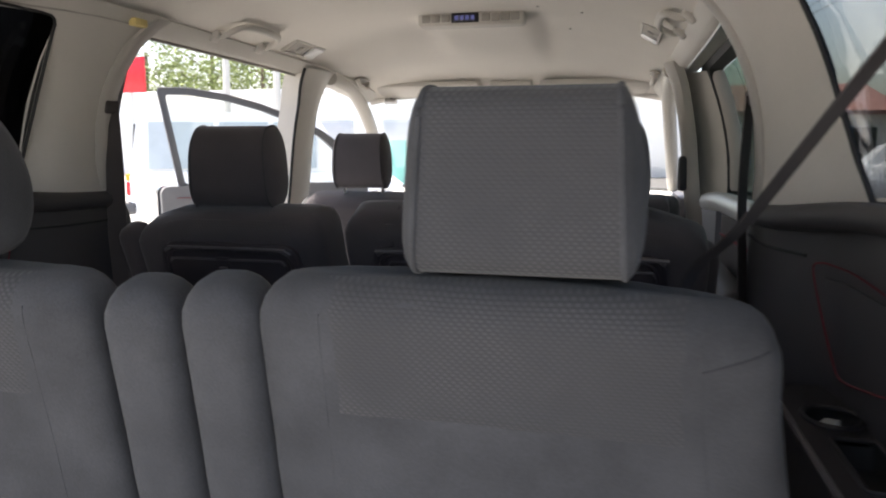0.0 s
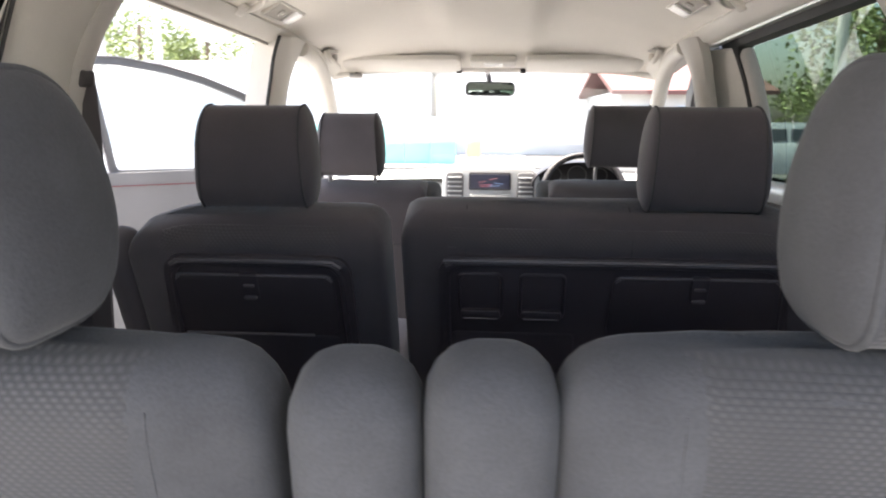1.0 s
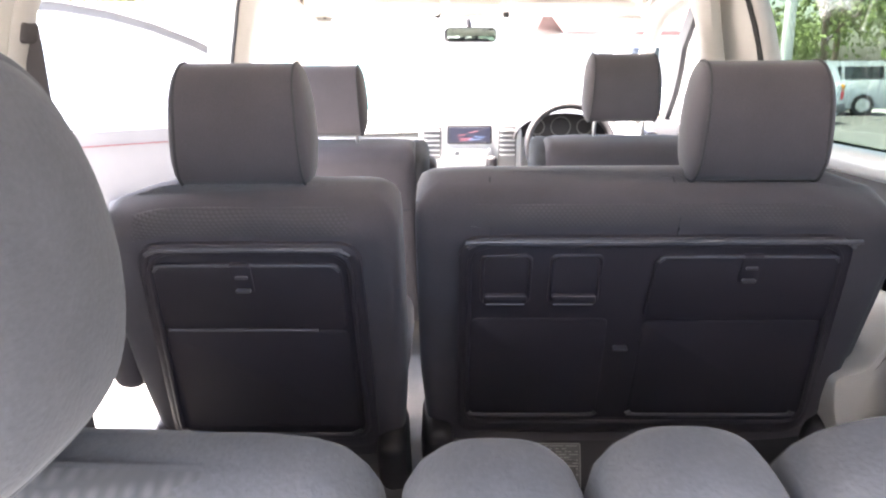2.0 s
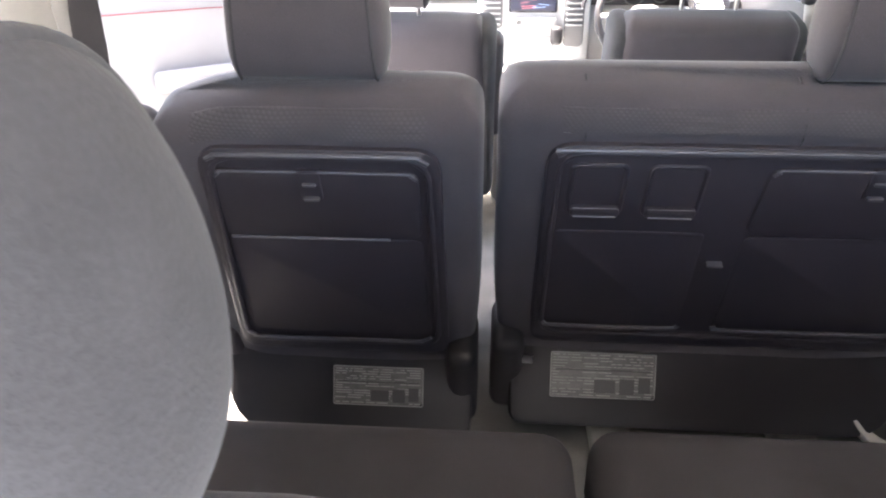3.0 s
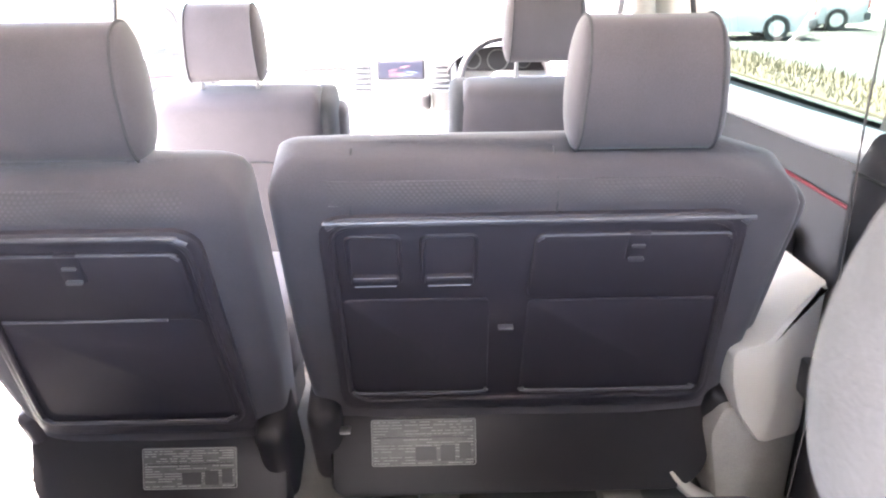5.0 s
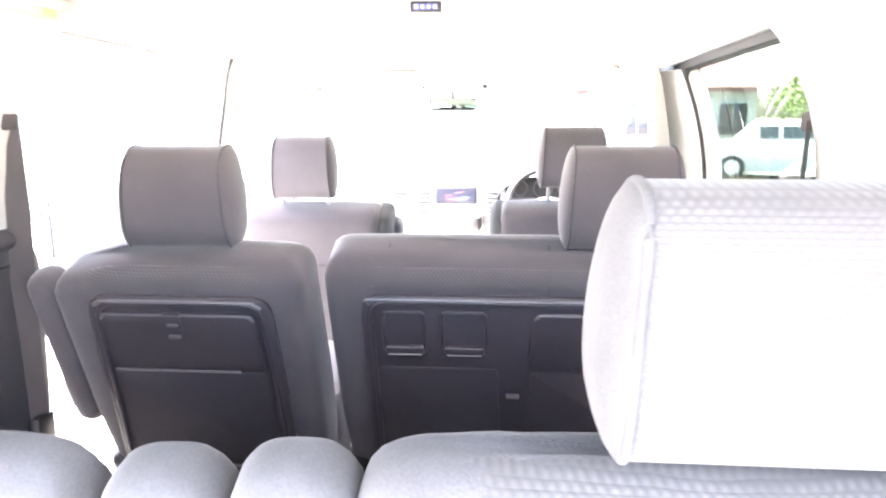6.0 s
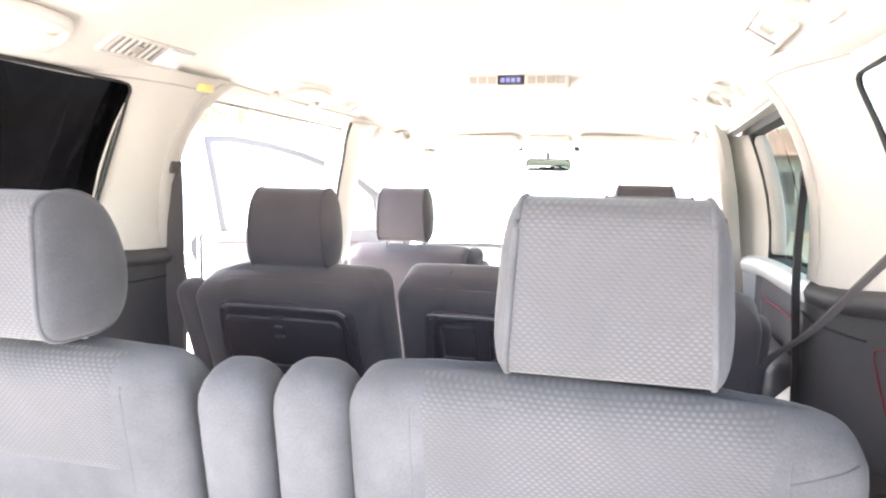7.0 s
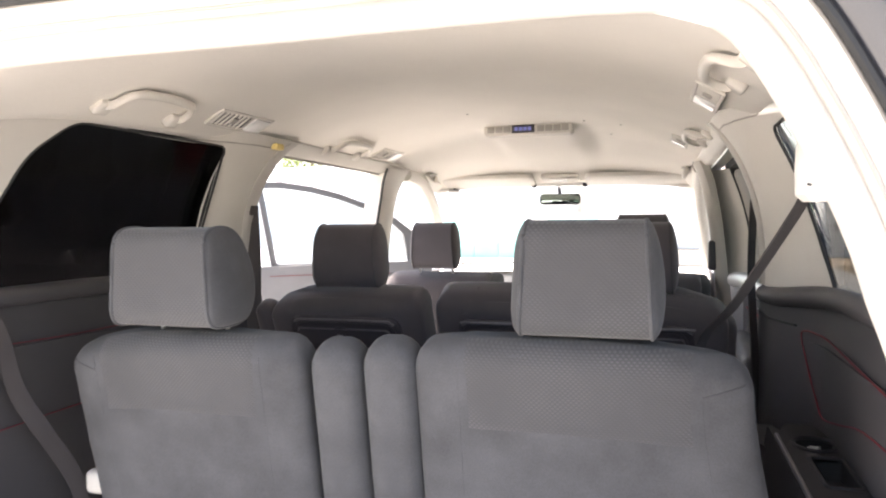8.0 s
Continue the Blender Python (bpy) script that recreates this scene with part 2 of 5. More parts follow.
def round_rect(x0, x1, z0, z1, r, seg=5):
    """The outline of a rounded rectangle as (x, z). r: one radius, or four from the lower left, anticlockwise."""
    rs = r if isinstance(r, (tuple, list)) else (r,) * 4
    out = []
    for (cx, cz, a0), q in zip(((x0, z0, 180), (x1, z0, 270), (x1, z1, 0), (x0, z1, 90)), rs):
        sx, sz = (1 if cx == x0 else -1), (1 if cz == z0 else -1)
        for k in range(seg + 1):
            a = radians(a0 + 90 * k / seg)
            out.append((cx + sx * q + q * math.cos(a), cz + sz * q + q * math.sin(a)))
    return out


def slab(outline, y_back, y_front, bevel=0.004, bm=None):
    """A plate with the given (x, z) outline, its rear face at y_back (towards -y) with a softened edge."""
    def inset(d):
        res = []
        n = len(outline)
        for i in range(n):
            a, c = Vector(outline[i - 1]), Vector(outline[(i + 1) % n])
            t = (c - a).normalized() if (c - a).length > 1e-9 else Vector((1, 0))
            nrm = Vector((-t.y, t.x))
            res.append((outline[i][0] + nrm.x * d, outline[i][1] + nrm.y * d))
        return res
    rings = [[(x, y_front, z) for x, z in outline], [(x, y_back + bevel, z) for x, z in outline],
             [(x, y_back + bevel * 0.3, z) for x, z in inset(bevel * 0.3)], [(x, y_back, z) for x, z in inset(bevel)]]
    return loft(rings, True, True, bm)


def ring_plate(outer, inner, y_back, y_front, bm=None):
    """A raised frame between two outlines of the same number of points."""
    mid = [((a[0] + c[0]) / 2, (a[1] + c[1]) / 2) for a, c in zip(outer, inner)]
    lerp = lambda k: [(a[0] + (c[0] - a[0]) * k, a[1] + (c[1] - a[1]) * k) for a, c in zip(outer, inner)]
    rows = [(outer, y_front), (outer, y_back + 0.004), (lerp(0.2), y_back + 0.001), (mid, y_back), (lerp(0.8), y_back + 0.001), (inner, y_back + 0.004), (inner, y_front), (outer, y_front)]
    return loft([[(x, y, z) for x, z in o] for o, y in rows], True, False, bm)


def ring_box(x0, x1, y0, y1, rim, h):
    """A flat rectangular frame lying in x, y."""
    b = box(x0, x1, y0, y0 + rim, -0.004, h, 0.004)
    for a in ((x0, x1, y1 - rim, y1), (x0, x0 + rim, y0 + rim * 0.5, y1 - rim * 0.5), (x1 - rim, x1, y0 + rim * 0.5, y1 - rim * 0.5)):
        b = merge(b, box(*a, -0.004, h - 0.001, 0.004))
    return b


# ---- the cabin's shell ----
def ease(t):
    t = min(1.0, max(0.0, t))
    return t * t * (3 - 2 * t)


def side_x(y, z):
    """How far the inner side wall stands from the car's middle: upright below, leaning in above, drawn in at the door pillar."""
    base = 0.88 - 0.11 * (max(0.0, z - 0.9) / 0.4) ** 2.5
    return base - 0.085 * ease((y - 1.40) / 0.3) * (1 - ease((y - 1.9) / 0.5))


def wall_piece(side, off=0.0):
    return lambda y, z, d: (side * (side_x(y, z) + off + d), y, z)


def rounded(points, r=0.03, seg=4):
    """Rounds the corners of a polygon in the plane."""
    n, out = len(points), []
    for i, p in enumerate(points):
        p, a, c = Vector(p), Vector(points[i - 1]), Vector(points[(i + 1) % n])
        q = min(r, 0.45 * (a - p).length, 0.45 * (c - p).length)
        s, e = p + (a - p).normalized() * q, p + (c - p).normalized() * q
        for k in range(seg + 1):
            t = k / seg
            out.append(((1 - t) ** 2 * s + 2 * t * (1 - t) * p + t * t * e)[:])
    return out


def curved_plate(outline, holes, fn, thick, step=0.04):
    """A plate that follows a curved wall: the outline is filled and cut into small faces before it is bent."""
    b = bmesh.new()
    vs = [[b.verts.new((p[0], p[1], 0)) for p in lp] for lp in (outline, *holes)]
    es = [b.edges.new((lp[i], lp[(i + 1) % len(lp)])) for lp in vs for i in range(len(lp))]
    bmesh.ops.triangle_fill(b, use_beauty=True, use_dissolve=False, edges=es)
    lo = [min(p[k] for p in outline) for k in (0, 1)]
    hi = [max(p[k] for p in outline) for k in (0, 1)]
    for k in (0, 1):
        c = lo[k] + step
        while c < hi[k] - 0.01:
            no = Vector((1, 0, 0)) if k == 0 else Vector((0, 1, 0))
            bmesh.ops.bisect_plane(b, geom=b.verts[:] + b.edges[:] + b.faces[:], plane_co=no * c, plane_no=no)
            c += step
    ex = bmesh.ops.extrude_face_region(b, geom=b.faces[:])
    back = {g for g in ex["geom"] if isinstance(g, bmesh.types.BMVert)}
    for v in b.verts:
        v.co = fn(v.co.x, v.co.y, thick if v in back else 0.0)
    return b


def roof_z(x, y):
    """The headliner's height: level along the middle, falling to the rails, the front edge and the hatch; a low hump ahead of the console."""
    side = min(abs(x) / 0.7, 1.06)
    z = 1.455 - 0.13 * side ** 2.8 * (1 - 0.6 * ease((y - 3.1) / 0.5))
    if y > 2.9:
        z -= 0.20 * ((y - 2.9) / 0.8) ** 1.7
    if y < 1.1:
        z -= 0.085 * ((1.1 - y) / 0.5) ** 1.8
    if y > 2.70:
        z -= 0.03 * ease((y - 2.70) / 0.05) * (1 - ease((y - 3.1) / 0.5)) * (1 - ease((abs(x) - 0.15) / 0.1))
    return z


def headliner():
    nx, ny = 60, 110
    b = bmesh.new()
    grid = []
    for j in range(ny + 1):
        y = 0.60 + (3.70 - 0.60) * j / ny
        half = 0.775 - 0.06 * ease((y - 1.4) / 0.3)
        grid.append([b.verts.new((x, y, roof_z(x, y))) for x in (half * (-1 + 2 * i / nx) for i in range(nx + 1))])
    for j in range(ny):
        for i in range(nx):
            b.faces.new((grid[j][i], grid[j][i + 1], grid[j + 1][i + 1], grid[j + 1][i]))
    ex = bmesh.ops.extrude_face_region(b, geom=b.faces[:])
    for v in ex["geom"]:
        if isinstance(v, bmesh.types.BMVert):
            v.co.z += 0.03
    return b


tagged(part("ceiling", headliner(), HEADLINER), "beige woven headliner of a minivan, slightly domed", "ceiling", kind="structure")
roof = part("roof", box(-0.86, 0.86, 0.56, 3.75, 1.497, 1.52, 0.01), PAINT)
tagged(roof, "dark painted steel roof over the beige headliner", "roof", kind="structure")
floor = part("floor", box(-0.90, 0.90, 0.50, 4.5, -0.06, 0.0, 0.01), CARPET)
tagged(floor, "worn grey-beige carpet covering the minivan floor", "floor", kind="structure")

# Side walls: a dark lower trim, the beige pillar trims over it, and the painted skin outside.
FRONT_EDGE = {-1: 0.0, 1: -0.045}
QUARTERS = {-1: rounded([(0.74, 0.895), (1.552, 0.897), (1.590, 1.288), (1.05, 1.298), (0.96, 1.22), (0.90, 1.08)], 0.035),
            1: rounded([(0.68, 0.895), (1.33, 0.897), (1.43, 0.97), (1.468, 1.05), (1.486, 1.15), (1.490, 1.270), (0.93, 1.285), (0.85, 1.2), (0.78, 1.05)], 0.035)}
for side, word in ((-1, "left"), (1, "right")):
    q, fe = QUARTERS[side], FRONT_EDGE[side]
    LOWER = rounded([(0.62, 0.0), (1.82, 0.0), (1.88 + fe, 0.5), (1.89 + fe, 0.80), (1.845 + fe, 0.881), (0.62, 0.881)], 0.03)
    UPPER_REAR = rounded([(0.62, 0.881), (1.835 + fe, 0.881), (1.82 + fe, 1.0), (1.825 + fe, 1.13), (1.85 + fe, 1.24), (1.93 + fe, 1.33), (0.62, 1.33)], 0.04)
    flare = [(y + (0.16 if side > 0 else 0.05) * ease((y - 0.9) / 0.5) - 0.03, z + 0.02 * (1 if z > 1.1 else -1)) for y, z in q]
    w = thing("wall_" + word, "minivan side with dark lower trim and beige pillar trim round a tinted window", "wall", kind="structure")
    part("lower_trim", curved_plate(LOWER, [], wall_piece(side), 0.02), TRIM_DARK, w, "charcoal plastic lower trim")
    part("pillar_trim", curved_plate(UPPER_REAR, [q], wall_piece(side), 0.004), BEIGE, w, "beige plastic pillar trim")
    part("window_seal", tube([wall_piece(side, 0.001)(y, z, 0) for y, z in q], 0.0036, 6, closed=True), RUBBER, w)
    win = part("window", curved_plate(q, [], wall_piece(side, 0.004), 0.003, 0.1), PRIVACY, w, "dark privacy glass")
    win.visible_shadow = False
    part("skin", curved_plate(rounded([(0.56, -0.15), (1.88, -0.15), (1.88, 1.47), (0.56, 1.47)], 0.03), [flare], lambda y, z, d, s=side: (s * (side_x(min(y, 1.4), min(z, 1.34)) + 0.024 + d), y, z), 0.008, 0.1), PAINT, w, "dark painted body skin")
    part("window_reveal", loft([[wall_piece(side, 0.008)(y, z, 0) for y, z in q], [(side * (side_x(min(y, 1.4), z) + 0.025), y, z) for y, z in flare]], True, False), RUBBER, w)
    # sill ledge under the window, and the stitched panel below it
    part("window_ledge", tube(smooth_line([(side * 0.880, y, 0.896) for y in (0.66, 0.9, 1.2)] + [(side * 0.868, 1.40, 0.888), (side * 0.812, 1.60, 0.866), (side * 0.80, 1.80 + fe, 0.858)], 4), 0.024, 10), TRIM_DARK, w)
    st = smooth_line([(side * (side_x(y, z) - 0.008), y, z) for y, z in (((0.90, 0.778), (1.15, 0.79), (1.36, 0.80), (1.45, 0.80), (1.49, 0.80), (1.51, 0.785), (1.48, 0.71), (1.44, 0.645), (1.40, 0.622), (1.25, 0.65), (1.08, 0.685), (0.8, 0.70)) if side > 0 else ((0.70, 0.80), (1.10, 0.785), (1.36, 0.785), (1.505, 0.785), (1.52, 0.77), (1.50, 0.69), (1.465, 0.625), (1.42, 0.60), (1.25, 0.605), (1.07, 0.605), (0.8, 0.60)))], 4)
    part("stitching", tube(st, 0.0017 if side > 0 else 0.0012, 6), RED_THREAD, w, "red stitched seam")
    panel = rounded([(0.66, 0.61), (1.45, 0.61), (1.49, 0.69), (1.505, 0.775), (0.66, 0.785)], 0.02)
    part("door_card", curved_plate(panel, [], wall_piece(side, -0.006), 0.02), TRIM_DARK, w, "soft charcoal panel within red stitching")
    part("trim_line", tube([(side * (side_x(y, 0.80) - 0.002), y, 0.805) for y in (1.54, 1.6, 1.66, 1.72, 1.78, 1.84)], 0.003, 6), RUBBER, w)
    if side > 0:
        part("arm_ledge", curved_plate(rounded([(0.66, 0.44), (1.66, 0.44), (1.66, 0.535), (0.66, 0.535)], 0.02), [], lambda y, z, d, s=side: (s * (side_x(y, z) - 0.11 + d), y, z), 0.13), TRIM_DARK, w)
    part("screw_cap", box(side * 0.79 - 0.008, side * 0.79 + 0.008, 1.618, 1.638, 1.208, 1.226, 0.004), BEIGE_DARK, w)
    part("trim_seam", tube([(side * (side_x(y, 1.3) - 0.0005), y, 1.299) for y in (1.46, 1.52, 1.6, 1.68, 1.76, 1.82 + fe)], 0.0022, 6), BEIGE_DARK, w)
    # the pillar's rounded front flange, turning outward to the door opening; its shade is put into the colour
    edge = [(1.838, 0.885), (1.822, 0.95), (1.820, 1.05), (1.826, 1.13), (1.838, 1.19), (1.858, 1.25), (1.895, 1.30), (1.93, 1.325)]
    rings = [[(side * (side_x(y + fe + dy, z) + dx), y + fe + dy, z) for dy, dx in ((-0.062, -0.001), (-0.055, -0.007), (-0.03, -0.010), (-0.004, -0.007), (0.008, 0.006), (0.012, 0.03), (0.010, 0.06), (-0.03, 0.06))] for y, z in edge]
    part("pillar_flange", loft(rings), BEIGE_SHADED, w, "rounded pillar flange in shaded beige")

# Hatch frame: a soft beige arch round the opening with the painted body edge behind it.
HATCH = [(0.0, 1.338), (0.30, 1.339), (0.47, 1.337), (0.555, 1.328), (0.612, 1.300), (0.648, 1.258), (0.682, 1.20), (0.722, 1.12), (0.757, 1.035), (0.777, 0.97), (0.812, 0.85), (0.84, 0.6), (0.84, 0.02)]
line = [(-x, z) for x, z in HATCH[::-1]] + HATCH[1:]
frame_thing = thing("hatch_frame", "open tailgate surround with beige trim and dark painted edge", "hatch frame", kind="structure")
arch = [Vector((p.x, 0.60, p.y)) for p in smooth_line([(x, z, 0) for x, z in line], 5)]
part("arch_trim", tube(arch, 0.022, 12), BEIGE, frame_thing, "beige padded trim")
ends = list(zip(arch[:1] + arch[:-1], arch, arch[1:] + arch[-1:]))
norms = [Vector((-(c - a).z, 0, (c - a).x)).normalized() for a, p, c in ends]


def outward(off, y):
    """The arch's line moved outward by off, in the plane y."""
    return [Vector((p.x + n.x * off, y, p.z + n.z * off)) for p, n in zip(arch, norms)]


def arch_strip(profile):
    lines = [outward(off, y) for off, y in profile]
    return loft([list(r) for r in zip(*lines)], True, True)


part("flange", arch_strip(((0.012, 0.61), (0.018, 0.592), (0.028, 0.578), (0.056, 0.564), (0.064, 0.568), (0.060, 0.62))), BEIGE, frame_thing, "beige door flange")
part("flange_groove", tube(outward(0.029, 0.576), 0.003, 6), BEIGE_DARK, frame_thing)
part("weatherstrip", tube(outward(0.066, 0.560), 0.007, 8), RUBBER, frame_thing)
part("body_edge", arch_strip(((0.066, 0.60), (0.070, 0.560), (0.082, 0.548), (0.108, 0.542), (0.118, 0.550), (0.22, 0.57), (0.22, 0.62), (0.12, 0.63))), PAINT, frame_thing, "dark painted body edge")

# Roof rails and door pillars.
for side, word in ((-1, "left"), (1, "right")):
    t = thing("trim_" + word, "beige roof rail and door pillars of the minivan", "pillar trim", kind="structure")
    rail = smooth_line([(side * x, y, z) for x, y, z in ((0.705, 1.86, 1.315), (0.715, 2.3, 1.312), (0.715, 2.9, 1.302), (0.70, 3.3, 1.275), (0.685, 3.62, 1.235))], 6)
    part("roof_rail", loft([[p + Vector(o) for o in ((side * -0.03, 0, 0.015), (side * 0.0, 0, -0.02), (side * 0.03, 0, -0.028), (side * 0.08, 0, -0.02), (side * 0.08, 0, 0.08), (side * -0.01, 0, 0.06))] for p in rail]), BEIGE, t)
    ahead, slim = (0.05, 0.028) if side > 0 else (0.0, 0.0)
    pil = smooth_line([(0.80, 2.96 + ahead, 0.0), (0.795, 2.96 + ahead, 0.6), (0.772, 2.96 + ahead, 0.85), (0.750, 2.965 + ahead, 1.05), (0.722, 2.975 + ahead, 1.2), (0.685, 2.99 + ahead, 1.30)], 4)
    rings = []
    for p in pil:
        hw = 0.085 - slim + 0.05 * ease((p.z - 1.14) / 0.16) + 0.02 * ease((0.8 - p.z) / 0.3)
        rings.append([(side * (p.x + dx), p.y + dy * hw, p.z) for dx, dy in ((0.09 - 2 * slim, -1), (0.005, -0.95), (-0.015, -0.6), (-0.02, 0), (-0.015, 0.6), (0.005, 0.95), (0.09 - 2 * slim, 1))])
    # The right pillar stands in shade, which its darker beige carries.
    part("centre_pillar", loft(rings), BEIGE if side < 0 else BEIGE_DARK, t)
    if side < 0:
        part("pillar_seal", tube([(side * (p.x + 0.010), p.y - 0.088 - 0.05 * ease((p.z - 1.14) / 0.16), p.z) for p in pil], 0.006, 6), RUBBER, t)
    # On the left a dark beige seal, on the right a silver strip.
    part("rail_strip", tube([p + Vector((side * 0.028, 0, -0.030)) for p in rail if p.y < 3.0], 0.005, 6), BEIGE_DARK if side < 0 else SILVER, t)
    if side > 0:
        part("belt_anchor", box(0.730, 0.765, 2.965, 3.015, 0.83, 0.96, 0.014, 3), BLACK_PLASTIC, t, "black belt anchor")
    fr = smooth_line([(side * a, b, c) for a, b, c in ((0.70, 3.12, 1.285), (0.71, 3.4, 1.255), (0.735, 3.68, 1.14), (0.77, 3.95, 0.96), (0.80, 4.12, 0.78))], 6)
    part("front_pillar", tube(fr, 0.032, 10), BEIGE, t)
    part("sill", box(side * 0.87 - 0.03, side * 0.87 + 0.03, 1.8, 4.0, -0.09, 0.03, 0.012), SILVER, t, "pale door sill plate")
    part("scuttle_side", box(side * 0.85 - 0.03, side * 0.85 + 0.03, 3.98, 4.5, -0.1, 0.74, 0.02), TRIM_DARK, t)

# Windscreen.
ws = thing("windscreen", "large clear laminated windscreen between beige pillars", "windscreen", kind="structure")
bm = loft([[(x * (0.70 + 0.12 * k), 3.72 + 0.80 * k + 0.08 * (1 - x * x), 1.25 - 0.52 * k) for x in (-1 + i / 8 for i in range(17))] for k in (0, 0.25, 0.5, 0.75, 1)], False, False)
pane = part("pane", bm, CLEAR, ws)
pane.visible_shadow = False
part("header_trim", tube(smooth_line([(-0.70, 3.66, 1.235), (-0.4, 3.71, 1.252), (0, 3.73, 1.256), (0.4, 3.71, 1.252), (0.70, 3.66, 1.235)], 5), 0.02, 8), BEIGE, ws)
part("lower_band", tube([(-0.80, 4.52, 0.735), (-0.4, 4.60, 0.74), (0, 4.62, 0.742), (0.4, 4.60, 0.74), (0.8, 4.52, 0.735)], 0.02, 8), RUBBER, ws)


# ---- doors ----
def door_x(z):
    return 0.88 - 0.105 * (max(0.0, z - 0.85) / 0.45) ** 2


def flat_door(outline, hole, thing_, off, thick, material, name, label=""):
    return part(name, curved_plate(outline, [hole] if hole else [], lambda y, z, d: (door_x(z) + off + d, y, z), thick, 0.06), material, thing_, label)


# the closed sliding door
slide = thing("sliding_door", "closed sliding door with dark trim, red stitching and tinted window", "car door")
HOLE = rounded([(1.86, 0.835), (2.88, 0.83), (2.90, 1.235), (2.88, 1.262), (1.93, 1.276), (1.86, 1.1)], 0.03)
flat_door(rounded([(1.84, 0.02), (2.90, 0.02), (2.90, 0.82), (1.84, 0.82)], 0.03), None, slide, 0.0, 0.05, TRIM_DARK, "door_card", "charcoal door card")
flat_door(rounded([(1.84, 0.80), (3.03, 0.80), (3.03, 1.345), (1.84, 1.345)], 0.02), HOLE, slide, 0.015, 0.05, RUBBER, "window_frame", "dark window frame")
pane = flat_door(HOLE, None, slide, 0.066, 0.004, GREEN_GLASS, "window", "green tinted glass")
pane.visible_shadow = False
flat_door(rounded([(1.80, -0.15), (2.95, -0.15), (2.95, 0.84), (1.80, 0.84)], 0.03), None, slide, 0.075, 0.01, PAINT, "skin")
part("sill_ledge", tube(smooth_line([(0.85, 1.86, 0.83), (0.845, 2.2, 0.825), (0.84, 2.6, 0.82), (0.83, 2.88, 0.80)], 5), 0.032, 10), SILVER, slide, "satin grey sill ledge")
part("pillar_cover", loft([[(door_x(z) + dx, y + 0.05 * (z - 0.85), z) for dx, y in ((0.05, 2.91), (0.020, 2.908), (0.004, 2.925), (-0.020, 2.962), (-0.048, 3.01), (-0.072, 3.055), (-0.074, 3.09), (0.05, 3.30))] for z in (0.80, 0.95, 1.05, 1.15, 1.22, 1.262)]), BEIGE, slide, "beige pillar cover")
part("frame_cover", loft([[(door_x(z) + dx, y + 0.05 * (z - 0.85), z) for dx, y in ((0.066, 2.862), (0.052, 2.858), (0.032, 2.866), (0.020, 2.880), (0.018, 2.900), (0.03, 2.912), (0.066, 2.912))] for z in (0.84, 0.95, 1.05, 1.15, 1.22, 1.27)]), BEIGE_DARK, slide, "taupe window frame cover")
part("stitching", tube([(0.872, 1.86, 0.70), (0.872, 2.2, 0.71), (0.872, 2.85, 0.69)], 0.004, 6), RED_THREAD, slide, "red stitched seam")
part("armrest", box(0.78, 0.87, 2.1, 2.7, 0.52, 0.62, 0.03, 3), TRIM_DARK, slide)

# the closed driver's door
drv = thing("driver_door", "closed driver's door with dark trim and a clear window", "car door")
HOLE = rounded([(3.32, 0.80), (4.02, 0.78), (3.72, 1.10), (3.47, 1.22), (3.34, 1.235)], 0.04)
flat_door(rounded([(3.05, 0.02), (4.10, 0.02), (4.10, 0.79), (3.05, 0.80)], 0.03), None, drv, 0.0, 0.07, TRIM_DARK, "door_card", "charcoal door card")
flat_door(rounded([(3.05, 0.78), (4.12, 0.76), (3.76, 1.14), (3.48, 1.26), (3.10, 1.29)], 0.03), HOLE, drv, 0.03, 0.03, TRIM_DARK, "window_frame")
pane = flat_door(HOLE, None, drv, 0.042, 0.004, CLEAR, "window")
pane.visible_shadow = False
part("side_mirror", box(0.98, 1.16, 3.92, 4.02, 0.78, 0.94, 0.04, 3), PAINT, drv, "painted door mirror")

# the opened passenger door, swung out on its front hinge
pdoor = thing("passenger_door", "passenger door standing wide open, trim lightened for glare, with red stitching", "car door", Matrix.Translation((-0.86, 4.0, 0)) @ Matrix.Rotation(radians(-90 - 46), 4, "Z"))
OUT = rounded([(0.06, 0.78), (1.0, 0.79), (1.082, 1.270), (0.944, 1.274), (0.76, 1.250), (0.585, 1.208), (0.41, 1.146), (0.25, 1.072), (0.12, 0.98)], 0.02)
HOLE = rounded([(0.15, 0.80), (0.972, 0.81), (1.046, 1.240), (0.94, 1.242), (0.76, 1.219), (0.59, 1.178), (0.42, 1.118), (0.27, 1.046), (0.18, 0.97)], 0.02)
part("door_card", curved_plate(rounded([(0.0, -0.05), (1.08, -0.05), (1.09, 0.80), (0.0, 0.80)], 0.04), [], lambda s, z, d: (s, 0.03 - d, z), 0.05, 0.2), DOOR_CARD, pdoor, "door card lightened for glare")
part("skin", curved_plate(rounded([(0.0, -0.15), (1.10, -0.15), (1.10, 0.80), (0.0, 0.80)], 0.04), [], lambda s, z, d: (s, -0.03 - d, z), 0.06, 0.2), PAINT, pdoor, "dark painted skin")
part("window_frame", curved_plate(OUT, [HOLE], lambda s, z, d: (s, 0.004 - d, z), 0.03, 0.08), DOOR_STEEL, pdoor, "grey window frame")
pane = part("window", curved_plate(HOLE, [], lambda s, z, d: (s, -0.012 - d, z), 0.004, 0.08), CLEAR, pdoor)
pane.visible_shadow = False
part("stitching", tube([(0.15, 0.036, 0.725), (0.6, 0.036, 0.742), (1.02, 0.036, 0.745)], 0.0018, 6), RED_THREAD, pdoor, "red stitched seam")
